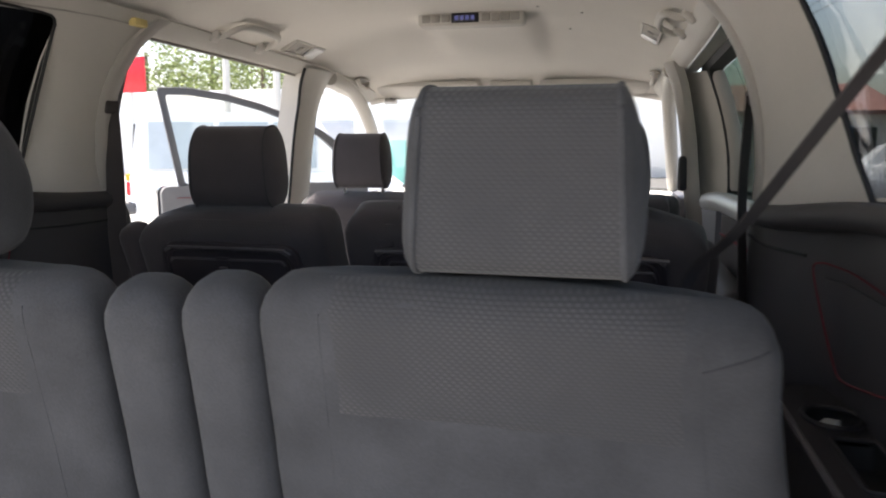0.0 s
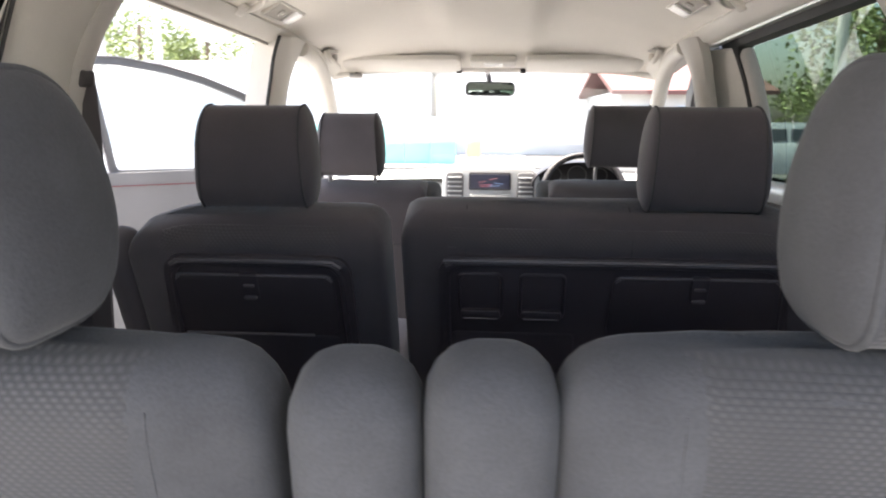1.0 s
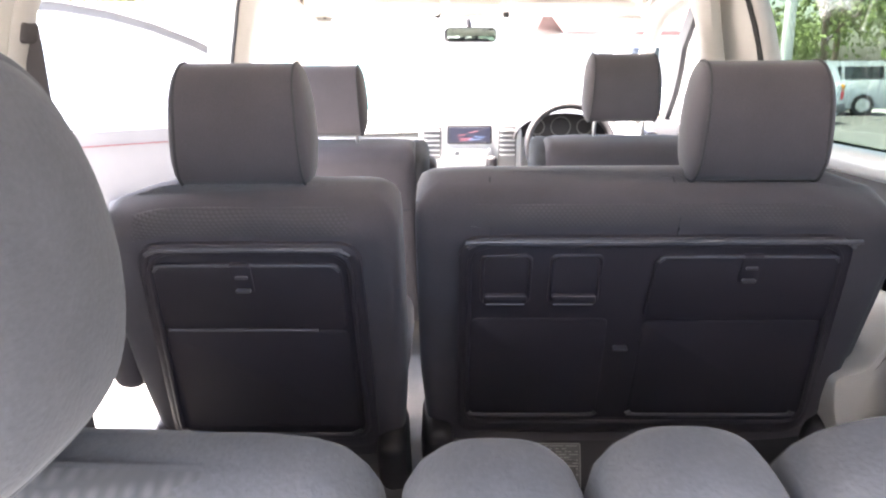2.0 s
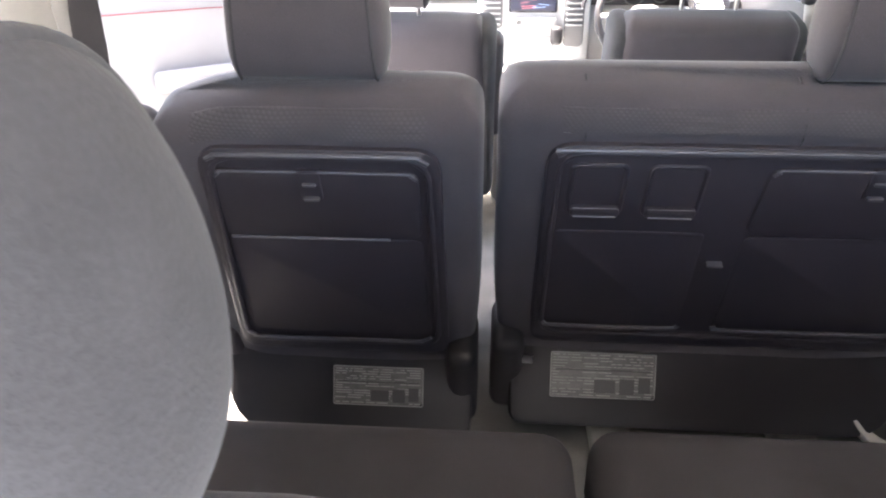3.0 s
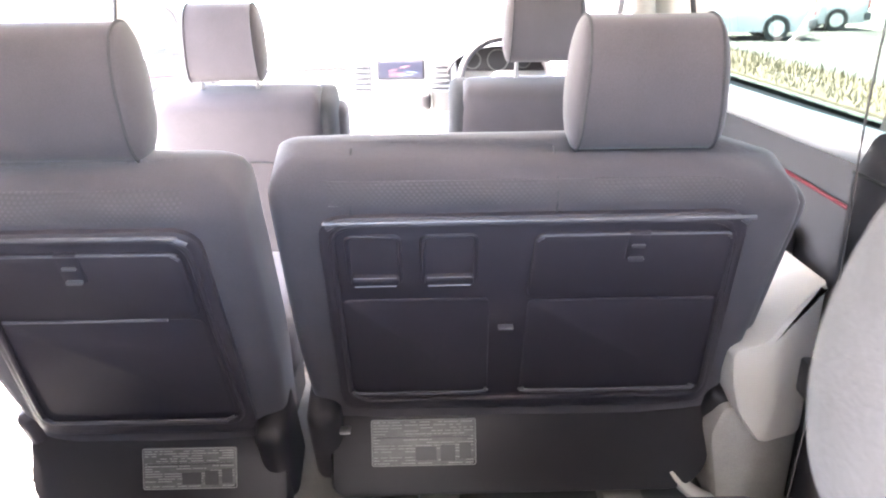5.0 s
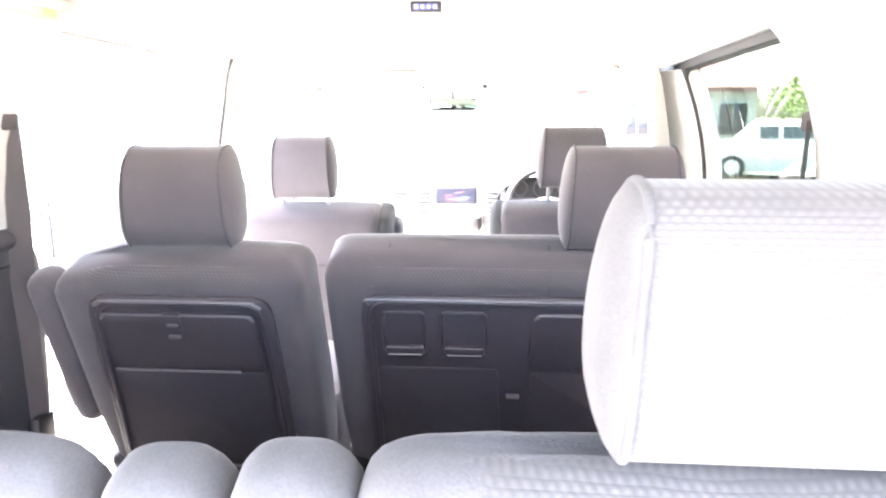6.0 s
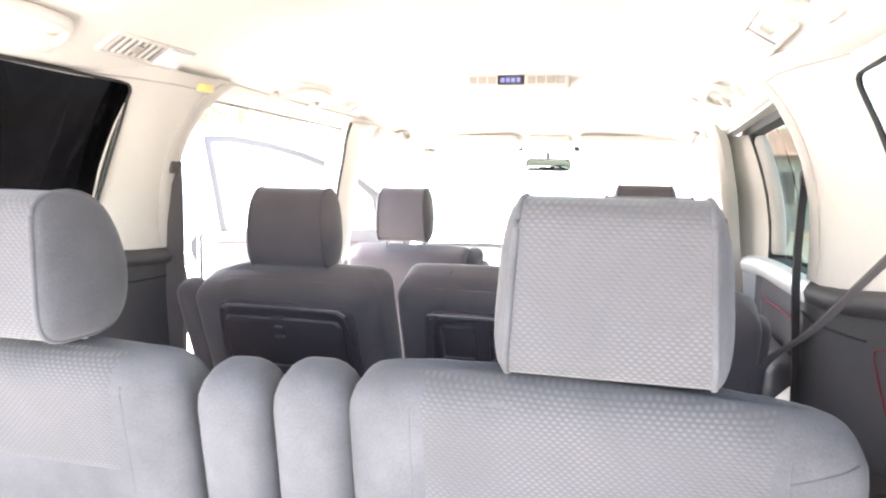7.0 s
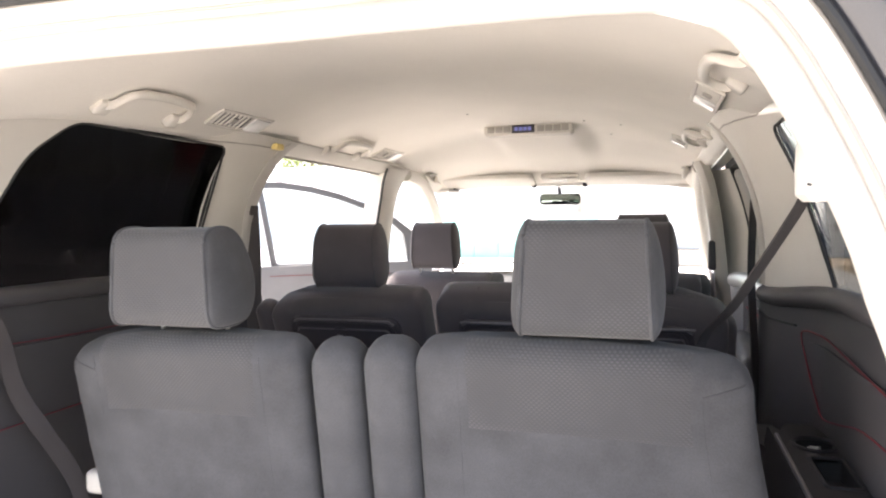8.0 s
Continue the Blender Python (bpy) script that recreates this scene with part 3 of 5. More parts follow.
part("frame_lip", tube([(x, 0.008, z) for x, z in OUT], 0.004, 6, closed=True), EDGE_PLASTIC, pdoor, "bright edge of the window frame")
part("armrest", box(0.25, 0.85, 0.02, 0.09, 0.45, 0.53, 0.025, 3), DOOR_CARD, pdoor)
part("latch", box(1.075, 1.10, -0.03, 0.02, 0.42, 0.52, 0.006), STEEL, pdoor)

# the sliding door on the passenger side, run back along the body outside the quarter window
back = thing("opened_sliding_door", "sliding door run back open along the body, dark paint and tinted window", "car door")
HOLE = rounded([(0.56, 0.80), (1.98, 0.80), (1.96, 1.36), (0.60, 1.37)], 0.05)
OUT = rounded([(0.48, -0.15), (2.04, -0.15), (2.04, 0.9), (2.0, 1.41), (0.54, 1.42), (0.48, 0.9)], 0.05)
part("panel", curved_plate(OUT, [HOLE], lambda y, z, d: (-0.965 + 0.13 * (max(0.0, z - 0.85) / 0.45) ** 1.6 - d, y, z), 0.07, 0.08), PAINT, back, "dark painted panel")
pane = part("window", curved_plate(HOLE, [], lambda y, z, d: (-0.985 + 0.13 * (max(0.0, z - 0.85) / 0.45) ** 1.6 - d, y, z), 0.004, 0.08), PRIVACY_DEEP, back, "tinted privacy glass")

# unseen raised tailgate, hinged at the roof's rear edge, added to shade the hatch
gate = thing("tailgate", "unseen raised dark tailgate that shades the load opening", "tailgate")
part("shell", loft([[(x, 0.54 - 1.55 * k, 1.5 + 0.42 * k) for x in (-0.72, -0.36, 0, 0.36, 0.72)] + [(x, 0.54 - 1.55 * k, 1.56 + 0.42 * k) for x in (0.72, 0.36, 0, -0.36, -0.72)] for k in (0, 0.25, 0.5, 0.75, 1)]), PAINT, gate)


# the nose and wheels that carry the body
nose = thing("bonnet", "short sloping dark bonnet ahead of the windscreen", "bonnet", kind="structure")
part("panel", loft([[(x * 0.9, y - 0.06 * x * x, z - 0.05 * x * x) for x in (-1, -0.6, -0.2, 0.2, 0.6, 1)] + [(x * 0.9, y - 0.06 * x * x, -0.2) for x in (1, 0.6, 0.2, -0.2, -0.6, -1)] for y, z in ((4.50, 0.70), (4.8, 0.62), (5.1, 0.50), (5.25, 0.30))]), PAINT, nose)
for x in (-0.80, 0.80):
    for y in (1.15, 4.35):
        wl = thing("wheel", "black tyre on a silver rim under the minivan", "wheel", pose(x, y, -0.13), "minivan wheels")
        part("tyre", tube([(-0.1, 0, 0), (0.1, 0, 0)], 0.32, 28), RUBBER, wl)
        part("rim", tube([(-0.105, 0, 0), (0.105, 0, 0)], 0.2, 20), SILVER, wl)

# ---- seats ----
def cushion(w, d, h, edge=0.05, power=5.0, lift=None, bm=None, steps=26, n=56, side=None, outer=None, brow=0.0):
    """An upholstered slab, upright in z, rear face towards -y, with rounded ends. lift(x): extra height of the top; side(k): width factor at the height k; outer(x, k): where a point of the outline goes sideways; brow: how far the front of the top draws back."""
    rings = []
    for j in range(steps + 1):
        k = 0.5 - 0.5 * math.cos(math.pi * j / steps)
        z = h * k
        e = min(z, h - z)
        f = math.sqrt(max(0.0, 1 - (1 - e / edge) ** 2)) if e < edge else 1.0
        ww = (w - 2 * edge * (1 - f) * 0.8) * (side(k) if side else 1)
        dd = d * (0.25 + 0.75 * f)
        ring = []
        for i in range(n):
            a = 2 * math.pi * i / n
            c, s = math.cos(a), math.sin(a)
            x = 0.5 * ww * math.copysign(abs(c) ** (2 / power), c)
            y = 0.5 * dd * math.copysign(abs(s) ** (2 / power), s)
            if brow and y > 0:
                y *= 1 - brow * ease((k - 0.78) / 0.2)
            if outer:
                x = outer(x, k)
            q = Vector((x, y, z))
            wave = 0.0022 * noise.noise(q * 11) + 0.001 * noise.noise(q * 31)
            ring.append((x, y + wave * (1 if s >= 0 else -1), z + wave + (lift(x) * k ** 3 if lift else 0)))
        rings.append(ring)
    return loft(rings, True, True, bm)


def moved(bm, x=0.0, y=0.0, z=0.0):
    bmesh.ops.translate(bm, verts=bm.verts, vec=(x, y, z))
    return bm


def even_loop(points, r, n):
    """A rounded polygon, stepped evenly and relaxed."""
    p = [Vector(q) for q in rounded(points, r, 6)]
    p.append(p[0])
    run = [0.0]
    for u, v in zip(p, p[1:]):
        run.append(run[-1] + (v - u).length)
    out, i = [], 0
    for k in range(n):
        at = run[-1] * k / n
        while run[i + 1] < at:
            i += 1
        out.append(p[i].lerp(p[i + 1], (at - run[i]) / max(1e-9, run[i + 1] - run[i])))
    for _ in range(4):
        out = [0.5 * out[k] + 0.25 * (out[k - 1] + out[(k + 1) % n]) for k in range(n)]
    return [q[:] for q in out]


def headrest(name, label, m, cloth, seam, face=None, posts=0.06, w=0.205, group="", depth=0.06, half=0.103, bulge=0.022, boxy=False):
    """A soft head restraint: a wrapped middle between two piped side gussets, on two posts. Origin at the foot of the pad."""
    t = thing(name, label, "headrest", m, group)
    prof = []
    n = 40
    for i in range(n):
        a = 2 * math.pi * i / n
        c, s = math.cos(a), math.sin(a)
        y = depth * math.copysign(abs(c) ** 0.8, c)
        z = half + half * math.copysign(abs(s) ** 0.74, s)
        prof.append((y + 0.02 * (z / 0.2 - 0.5), z))
    if boxy:
        d, top = depth, 2 * half
        prof = even_loop([(-d - 0.004, 0.017), (0.2 * d, 0.010), (0.7 * d, 0.08 * top), (0.98 * d, 0.28 * top), (1.02 * d, 0.48 * top), (0.86 * d, 0.72 * top), (0.52 * d, 0.92 * top), (0.05 * d, top), (-0.88 * d, top - 0.002)], 0.030, 64)

    def ring(x, k):
        return [(x * (1.05 - 0.5 * (half + (z - half) * k)), y * k, half + (z - half) * k) for y, z in prof]
    h = w / 2
    part("pad", loft([ring(-h + 2 * h * i / 10, 1.0) for i in range(11)], True, False), face or cloth, t)
    for s in (-1, 1):
        part("gusset", loft([ring(s * (h + bulge * math.sqrt(1 - k * k)), k) for k in (1.0, 0.97, 0.9, 0.8, 0.66, 0.5, 0.33, 0.16, 0.02)], True, True), cloth, t)
        part("piping", tube(ring(s * h, 0.986 if boxy else 1.006), 0.0042 if boxy else 0.0024, 10, closed=True), seam, t)
        if posts:
            part("post", tube([(s * 0.078, 0.03 if boxy else 0.0, 0.03), (s * 0.078, 0.03 if boxy else 0.0, -posts)], 0.006, 8), STEEL, t, "chrome post")
    return t


def rear_y(x, z, w, d, h, edge, power):
    e = min(z, h - z)
    f = math.sqrt(max(0.0, 1 - (1 - e / edge) ** 2)) if e < edge else 1.0
    ww, dd = w - 2 * edge * (1 - f) * 0.8, d * (0.25 + 0.75 * f)
    u = min(1.0, abs(2 * x / ww))
    return -0.5 * dd * (1 - u ** power) ** (1 / power)


def cloth_patch(x0, x1, z0, z1, w, d, h, edge, power, off=0.0022, lift=None, outer=None, nx=20, nz=26):
    """An insert that lies on the rear face of a cushion, tucked in at its rim."""
    b = bmesh.new()
    g = []
    for j in range(nz + 1):
        z = z0 + (z1 - z0) * math.sin(0.5 * math.pi * j / nz)
        row = []
        for i in range(nx + 1):
            x = x0 + (x1 - x0) * i / nx
            rim = i in (0, nx) or j in (0, nz)
            y = rear_y(x, z, w, d, h, edge, power)
            xo = outer(x, z / h) if outer else x
            q = Vector((xo, y, z))
            wave = 0.0022 * noise.noise(q * 11) + 0.001 * noise.noise(q * 31)
            row.append(b.verts.new((xo, y - wave + (0.003 if rim else -off), z + wave + (lift(xo) * (z / h) ** 3 if lift else 0))))
        g.append(row)
    for j in range(nz):
        for i in range(nx):
            b.faces.new((g[j][i], g[j][i + 1], g[j + 1][i + 1], g[j + 1][i]))
    return b


def seam_line(points, w, d, h, edge, power, r=0.0022, lift=None, outer=None):
    """A seam lying on the rear face of a cushion."""
    out = []
    for x, z in points:
        y = rear_y(x, z, w, d, h, edge, power)
        xo = outer(x, z / h) if outer else x
        q = Vector((xo, y, z))
        wave = 0.0022 * noise.noise(q * 11) + 0.001 * noise.noise(q * 31)
        out.append((xo, y - wave + 0.0004, z + wave + (lift(xo) * (z / h) ** 3 if lift else 0)))
    return tube(out, r, 6)


# Third row: two reclined backs with folded armrests between them.
R3 = (0.552, 0.13, 0.62, 0.05, 5.5)
for s, word in ((-1, "left"), (1, "right")):
    seat = thing("third_row_seat", "grey velour third-row seat with a dotted knit panel on its backrest", "car seat", pose(0.377 if s > 0 else -0.394, 1.060, 0.240 if s > 0 else 0.228, 11), "third-row seats")
    grow = 0.05 if s > 0 else -0.01
    crown = lambda x, s=s: 0.012 * (1 - (x / 0.27) ** 2) - (0.016 if s > 0 else 0.035) * max(0, s * x / 0.28) ** 2
    flank = lambda x, k, s=s, g=grow: x + s * ease(s * x / 0.27) * (g * (1 - ease((k - 0.3) / 0.65)) + (0.026 if s > 0 else 0.004))
    part("backrest", cushion(*R3, crown, outer=flank, brow=0.5), VELOUR, seat, "grey velour backrest")
    xa, xb = (-0.185, 0.195) if s > 0 else (-0.195, 0.185)
    part("knit_panel", cloth_patch(xa, xb, 0.462, 0.6195, *R3, 0.0012, crown, flank), KNIT, seat, "dotted grey knit cloth")
    for xs in (xa - 0.003, xb + 0.003):
        part("seam", seam_line([(xs, 0.1 + 0.01 * k) for k in range(50)], *R3, 0.0009, crown, flank), VELOUR, seat)
    part("shoulder_seam", seam_line([(s * (0.198 + 0.0062 * k), 0.560 + 0.0032 * k) for k in range(11)], *R3, 0.0016, crown, flank), VELOUR_SEAM, seat)
    # Velour like the back; a darker cloth stands for the shade on it.
    part("seat_cushion", box(-0.375 if s > 0 else -0.26, 0.26 if s > 0 else 0.375, 0.03, 0.58, -0.06, 0.10, 0.05, 4), DARK_SEAM, seat, "seat cushion darkened for the shade it lies in").rotation_euler = (radians(-8), 0, 0)
    part("base", box(-0.2, 0.2, 0.1, 0.42, -0.22, -0.05, 0.02), BLACK_PLASTIC, seat).rotation_euler = (radians(-11), 0, 0)
    arm = thing("folded_armrest", "grey velour armrest folded upright between the third-row seats", "armrest", pose(0.044 if s > 0 else -0.064, 1.055, 0.244 if s > 0 else 0.236, 11, 0, 4), "third-row armrests")
    part("pad", cushion(0.1085, 0.12, 0.612, 0.05, 3.0, brow=0.3), VELOUR, arm)
    part("hinge", box(-0.03, 0.03, 0.0, 0.05, -0.05, 0.03, 0.008), BLACK_PLASTIC, arm)
    hx, hy, hz = (-0.389, 0.920, 0.847) if s < 0 else (0.410, 0.962, 0.850)
    headrest("headrest", "grey headrest with dotted knit face on a third-row seat", pose(hx, hy, hz, 3.5), VELOUR, VELOUR, KNIT, 0.05, 0.211, "third-row headrests", 0.083 if s < 0 else 0.082, 0.104 if s < 0 else 0.107, 0.025, True)


# Second row.
def seat_back_panel(seat, poly, rim=0.022, y=0.0):
    """The plastic board on a seat's back: a raised frame with a rolled bead round a sunk board. poly: four corners from the lower left, anticlockwise."""
    def inset(d, up=1.0):
        (ax, az), (bx, bz), (cx_, cz), (dx, dz) = poly
        return rounded([(ax + d, az + d * up), (bx - d, bz + d * up), (cx_ - d, cz - d * 0.7), (dx + d, dz - d * 0.7)], 0.045, 6)
    fr = part("back_frame", ring_plate(inset(0), inset(rim, 2.0), y - 0.010, y + 0.02), DARK_PLASTIC, seat, "charcoal plastic frame")
    part("bead", tube([(x, y - 0.009, z) for x, z in inset(rim * 0.85, 1.9)], 0.0055, 8, closed=True), DARK_PLASTIC, fr, "rolled plastic bead")
    part("board", slab(inset(rim * 0.7, 1.7), y - 0.005, y + 0.02, 0.003), DARK_PLASTIC, seat)
    return fr


def folding_table(seat, poly, xl, y=0.0):
    """A folded table flap with its latch and a highlight painted along its upper edge. poly: four corners from the
    lower left, anticlockwise.
    """
    (cx, z1), dx = poly[2], poly[3][0]
    tb = part("table_flap", slab(rounded(poly, 0.022, 5), y - 0.010, y + 0.01, 0.005), DARK_PLASTIC, seat, "folded plastic table flap")
    part("latch", box(xl - 0.018, xl + 0.018, y - 0.013, y - 0.004, z1 - 0.056, z1 + 0.004, 0.003), DARK_PLASTIC, tb)
    part("latch_catch", merge(box(xl - 0.013, xl + 0.013, y - 0.021, y - 0.011, z1 - 0.054, z1 - 0.047, 0.003), box(xl - 0.011, xl + 0.011, y - 0.018, y - 0.011, z1 - 0.026, z1 - 0.020, 0.002)), EDGE_PLASTIC, tb)
    edge = smooth_line([(dx + 0.003, y - 0.009, z1 - 0.014), (dx + 0.012, y - 0.010, z1 - 0.005), (dx + 0.032, y - 0.0105, z1 - 0.001), (cx - 0.032, y - 0.0105, z1 - 0.001), (cx - 0.012, y - 0.010, z1 - 0.005), (cx - 0.003, y - 0.009, z1 - 0.014)], 4)
    part("flap_edge", tube(edge, 0.0028, 8), EDGE_PLASTIC, tb, "plastic edge with a painted highlight")
    return tb


def warning_label(parent, x0, x1, z0, z1, y):
    lab = part("warning_label", slab(round_rect(x0, x1, z0, z1, (0.004, 0.02, 0.004, 0.004)), y - 0.003, y + 0.002, 0.001), LABEL_GREY, parent, "grey printed label with unreadable lines")
    rnd = random.Random(7)
    b, dark = bmesh.new(), bmesh.new()
    rows = 15
    for k in range(rows):
        zz = z1 - 0.006 - (z1 - z0 - 0.012) * k / (rows - 1)
        xs = x0 + 0.005
        while xs < x1 - 0.012:
            xe = min(xs + rnd.uniform(0.004, 0.035), x1 - 0.006)
            if rnd.random() < 0.75:
                box(xs, xe, y - 0.0040, y - 0.0028, zz - 0.0009, zz + 0.0009, 0, 1, b)
            xs = xe + rnd.uniform(0.002, 0.008)
    w, h = x1 - x0, z1 - z0
    for a, c, d, e in ((0.42, 0.62, 0.12, 0.40), (0.66, 0.80, 0.10, 0.44), (0.84, 0.95, 0.14, 0.48), (0.05, 0.95, 0.60, 0.63)):
        box(x0 + a * w, x0 + c * w, y - 0.0046, y - 0.0029, z0 + d * h, z0 + e * h, 0, 1, dark)
    part("picture", dark, LABEL_DARK, lab, "dark printed blocks", smooth=False)
    part("print", b, LABEL_INK, lab, smooth=False)
    o = round_rect(x0 + 0.001, x1 - 0.001, z0 + 0.001, z1 - 0.001, 0.004)
    part("label_rim", tube([(x, y - 0.003, z) for x, z in o], 0.0009, 4, closed=True), LABEL_INK, lab)


def skirt(seat, x0, x1, label_x, y, z, za, zb, cut=(0.04, 0.04)):
    """The hinge cover under a backrest: its foot reaches back; it carries the printed label."""
    sk = part("skirt", slab(round_rect(x0, x1, -0.155, 0.055, (*cut, 0.01, 0.01)), -0.012, 0.05, 0.012), BLACK_PLASTIC, seat, "black hinge cover")
    sk.matrix_basis = pose(0, y, z, -41)
    warning_label(sk, label_x[0], label_x[1], za, zb, -0.012)
    return sk


ROW2 = 22.0
R2H, R2E = 0.73, 0.055


def seat_knit(seat, w, d, x0, x1, p, h, dx, lift=None, dz=0.0):
    """The knit cloth above the board."""
    b = cloth_patch(x0, x1, 0.688, 0.724, w, d, h, R2E, p, 0.0015, lift)
    return part("knit_panel", moved(b, dx, d / 2 + 0.002, dz), DARK_KNIT, seat, "ribbed charcoal knit")


# captain's seat
seat = thing("captain_seat", "charcoal cloth captain's seat with a folding table on its back", "car seat", pose(-0.442, 2.0, 0.13, ROW2))
slope = lambda x: 0.004 - 0.034 * ease((-x - 0.11) / 0.15)
part("backrest", moved(cushion(0.532, 0.17, R2H, R2E, 6.0, lift=slope, side=lambda k: 0.93 + 0.07 * ease(k / 0.5)), 0.006, 0.087, -0.004), DARK_CLOTH, seat)
seat_back_panel(seat, [(-0.207, 0.160), (0.212, 0.160), (0.208, 0.679), (-0.166, 0.679)])
folding_table(seat, [(-0.157, 0.494), (0.176, 0.494), (0.174, 0.640), (-0.148, 0.640)], 0.004, -0.002)
part("pocket", slab(rounded([(-0.174, 0.222), (0.180, 0.222), (0.176, 0.488), (-0.157, 0.488)], 0.02), -0.007, 0.01, 0.004), DARK_PLASTIC, seat)
part("upper_lip", tube(smooth_line([(-0.150, -0.0115, 0.661), (-0.135, -0.0125, 0.669), (-0.11, -0.013, 0.672), (0.15, -0.013, 0.672), (0.175, -0.0125, 0.668), (0.19, -0.0115, 0.658)], 4), 0.0042, 8), EDGE_PLASTIC, seat, "plastic edge with a painted highlight")
part("lower_lip", tube(smooth_line([(-0.184, -0.012, 0.224), (-0.170, -0.013, 0.212), (-0.145, -0.013, 0.208), (0.13, -0.013, 0.208), (0.160, -0.013, 0.211), (0.178, -0.012, 0.222)], 4), 0.0036, 8), EDGE_PLASTIC, seat, "plastic edge with a painted highlight")
part("flap_foot", tube([(-0.150, -0.011, 0.492), (0.120, -0.011, 0.492)], 0.003, 6), EDGE_PLASTIC, seat)
skirt(seat, -0.255, 0.258, (-0.03, 0.158), 0.0, 0.10, -0.082, 0.001, (0.10, 0.03))
part("recliner_cover", box(0.205, 0.268, -0.045, 0.10, -0.055, 0.19, 0.028, 4), BLACK_PLASTIC, seat)
part("recliner_lever", box(-0.262, -0.215, 0.0, 0.10, -0.02, 0.2, 0.022, 3), DARK_PLASTIC, seat)
part("seat_cushion", box(-0.25, 0.25, 0.12, 0.62, 0.10, 0.26, 0.05, 4), DARK_CLOTH, seat).rotation_euler = (radians(-20), 0, 0)
part("base", box(-0.2, 0.2, 0.12, 0.5, -0.10, 0.14, 0.02), BLACK_PLASTIC, seat).rotation_euler = (radians(-22), 0, 0)
seat_knit(seat, 0.532, 0.17, -0.19, 0.19, 6.0, R2H, 0.006, slope, -0.004)
part("side_seam", tube([(0.235, 0.035, 0.1 + 0.05 * k) for k in range(13)] + [(0.225, 0.045, 0.71)], 0.003, 6), DARK_SEAM, seat)
part("side_armrest", box(-0.322, -0.250, 0.02, 0.11, 0.285, 0.690, 0.034, 4), DARK_CLOTH, seat, "armrest folded up beside the backrest")
headrest("headrest", "charcoal cloth headrest over the captain's seat", pose(-0.443, 1.868, 0.842, 8), DARK_CLOTH, DARK_SEAM, None, 0.05, 0.205, "second-row headrests")

# bench
bench = thing("bench_seat", "wide charcoal cloth bench seat with a plastic utility back", "car seat", pose(0.292, 2.066, 0.13, ROW2))
fall = lambda x: -0.045 * ease((x - 0.25) / 0.2)
part("backrest", moved(cushion(0.867, 0.17, R2H + 0.01, R2E, 9.0, lift=fall, side=lambda k: 0.955 + 0.045 * ease(k / 0.5)), -0.006, 0.087, 0), DARK_CLOTH, bench)
seat_back_panel(bench, [(-0.362, 0.160), (0.378, 0.160), (0.328, 0.673), (-0.360, 0.673)])
folding_table(bench, [(-0.016, 0.487), (0.328, 0.487), (0.314, 0.636), (-0.010, 0.636)], 0.158, -0.002)
for xa, xb in ((-0.322, -0.228), (-0.198, -0.102)):
    cp = part("cup_pocket", ring_plate(round_rect(xa, xb, 0.522, 0.637, 0.015), round_rect(xa + 0.008, xb - 0.008, 0.530, 0.629, 0.012), -0.009, 0.01), DARK_PLASTIC, bench)
    part("lip", slab(round_rect(xa + 0.006, xb - 0.006, 0.525, 0.547, 0.008), -0.016, 0.0, 0.005), DARK_PLASTIC, cp)
    part("lip_edge", tube([(xa + 0.012, -0.016, 0.529), (xb - 0.012, -0.016, 0.529)], 0.002, 6), EDGE_PLASTIC, cp, "plastic lip with a painted highlight")
    part("lip_edge", tube([(xa + 0.010, -0.015, 0.547), (xb - 0.010, -0.015, 0.547)], 0.0011, 6), EDGE_PLASTIC, cp)
part("net_board", slab(rounded([(-0.345, 0.214), (-0.072, 0.214), (-0.078, 0.487), (-0.338, 0.487)], 0.015), -0.008, 0.01, 0.005), DARK_PLASTIC, bench)
part("net_board", slab(rounded([(-0.010, 0.214), (0.345, 0.214), (0.325, 0.480), (-0.012, 0.480)], 0.015), -0.008, 0.01, 0.005), DARK_PLASTIC, bench)
for xa, xb in ((-0.338, -0.076), (-0.004, 0.332)):
    part("lower_lip", tube(smooth_line([(xa + 0.004, -0.011, 0.229), (xa + 0.02, -0.0135, 0.223), (xb - 0.02, -0.0135, 0.223), (xb - 0.004, -0.011, 0.229)], 4), 0.004, 8), EDGE_PLASTIC, bench, "plastic lip with a painted highlight")
part("upper_lip", tube(smooth_line([(-0.345, -0.0115, 0.656), (-0.328, -0.0125, 0.665), (-0.30, -0.013, 0.668), (0.29, -0.013, 0.668), (0.312, -0.0125, 0.665), (0.328, -0.0115, 0.656)], 4), 0.0042, 8), EDGE_PLASTIC, bench, "plastic edge with a painted highlight")
part("bag_hook", box(-0.061, -0.033, -0.018, -0.002, 0.409, 0.415, 0.0025), EDGE_PLASTIC, bench)
skirt(bench, -0.398, 0.405, (-0.312, -0.092), 0.0, 0.10, -0.088, 0.011, (0.03, 0.09))
part("recliner_cover", box(-0.44, -0.37, -0.045, 0.10, -0.06, 0.18, 0.028, 4), BLACK_PLASTIC, bench)
part("latch_pin", box(-0.374, -0.352, -0.040, -0.022, 0.120, 0.126, 0.002), STEEL, bench)
part("recliner_cover", box(0.385, 0.44, -0.02, 0.10, 0.0, 0.19, 0.025, 3), BLACK_PLASTIC, bench)
part("seat_cushion", box(-0.42, 0.42, 0.12, 0.62, 0.10, 0.26, 0.05, 4), DARK_CLOTH, bench).rotation_euler = (radians(-20), 0, 0)
part("base", box(-0.3, 0.3, 0.12, 0.5, -0.10, 0.14, 0.02), BLACK_PLASTIC, bench).rotation_euler = (radians(-22), 0, 0)
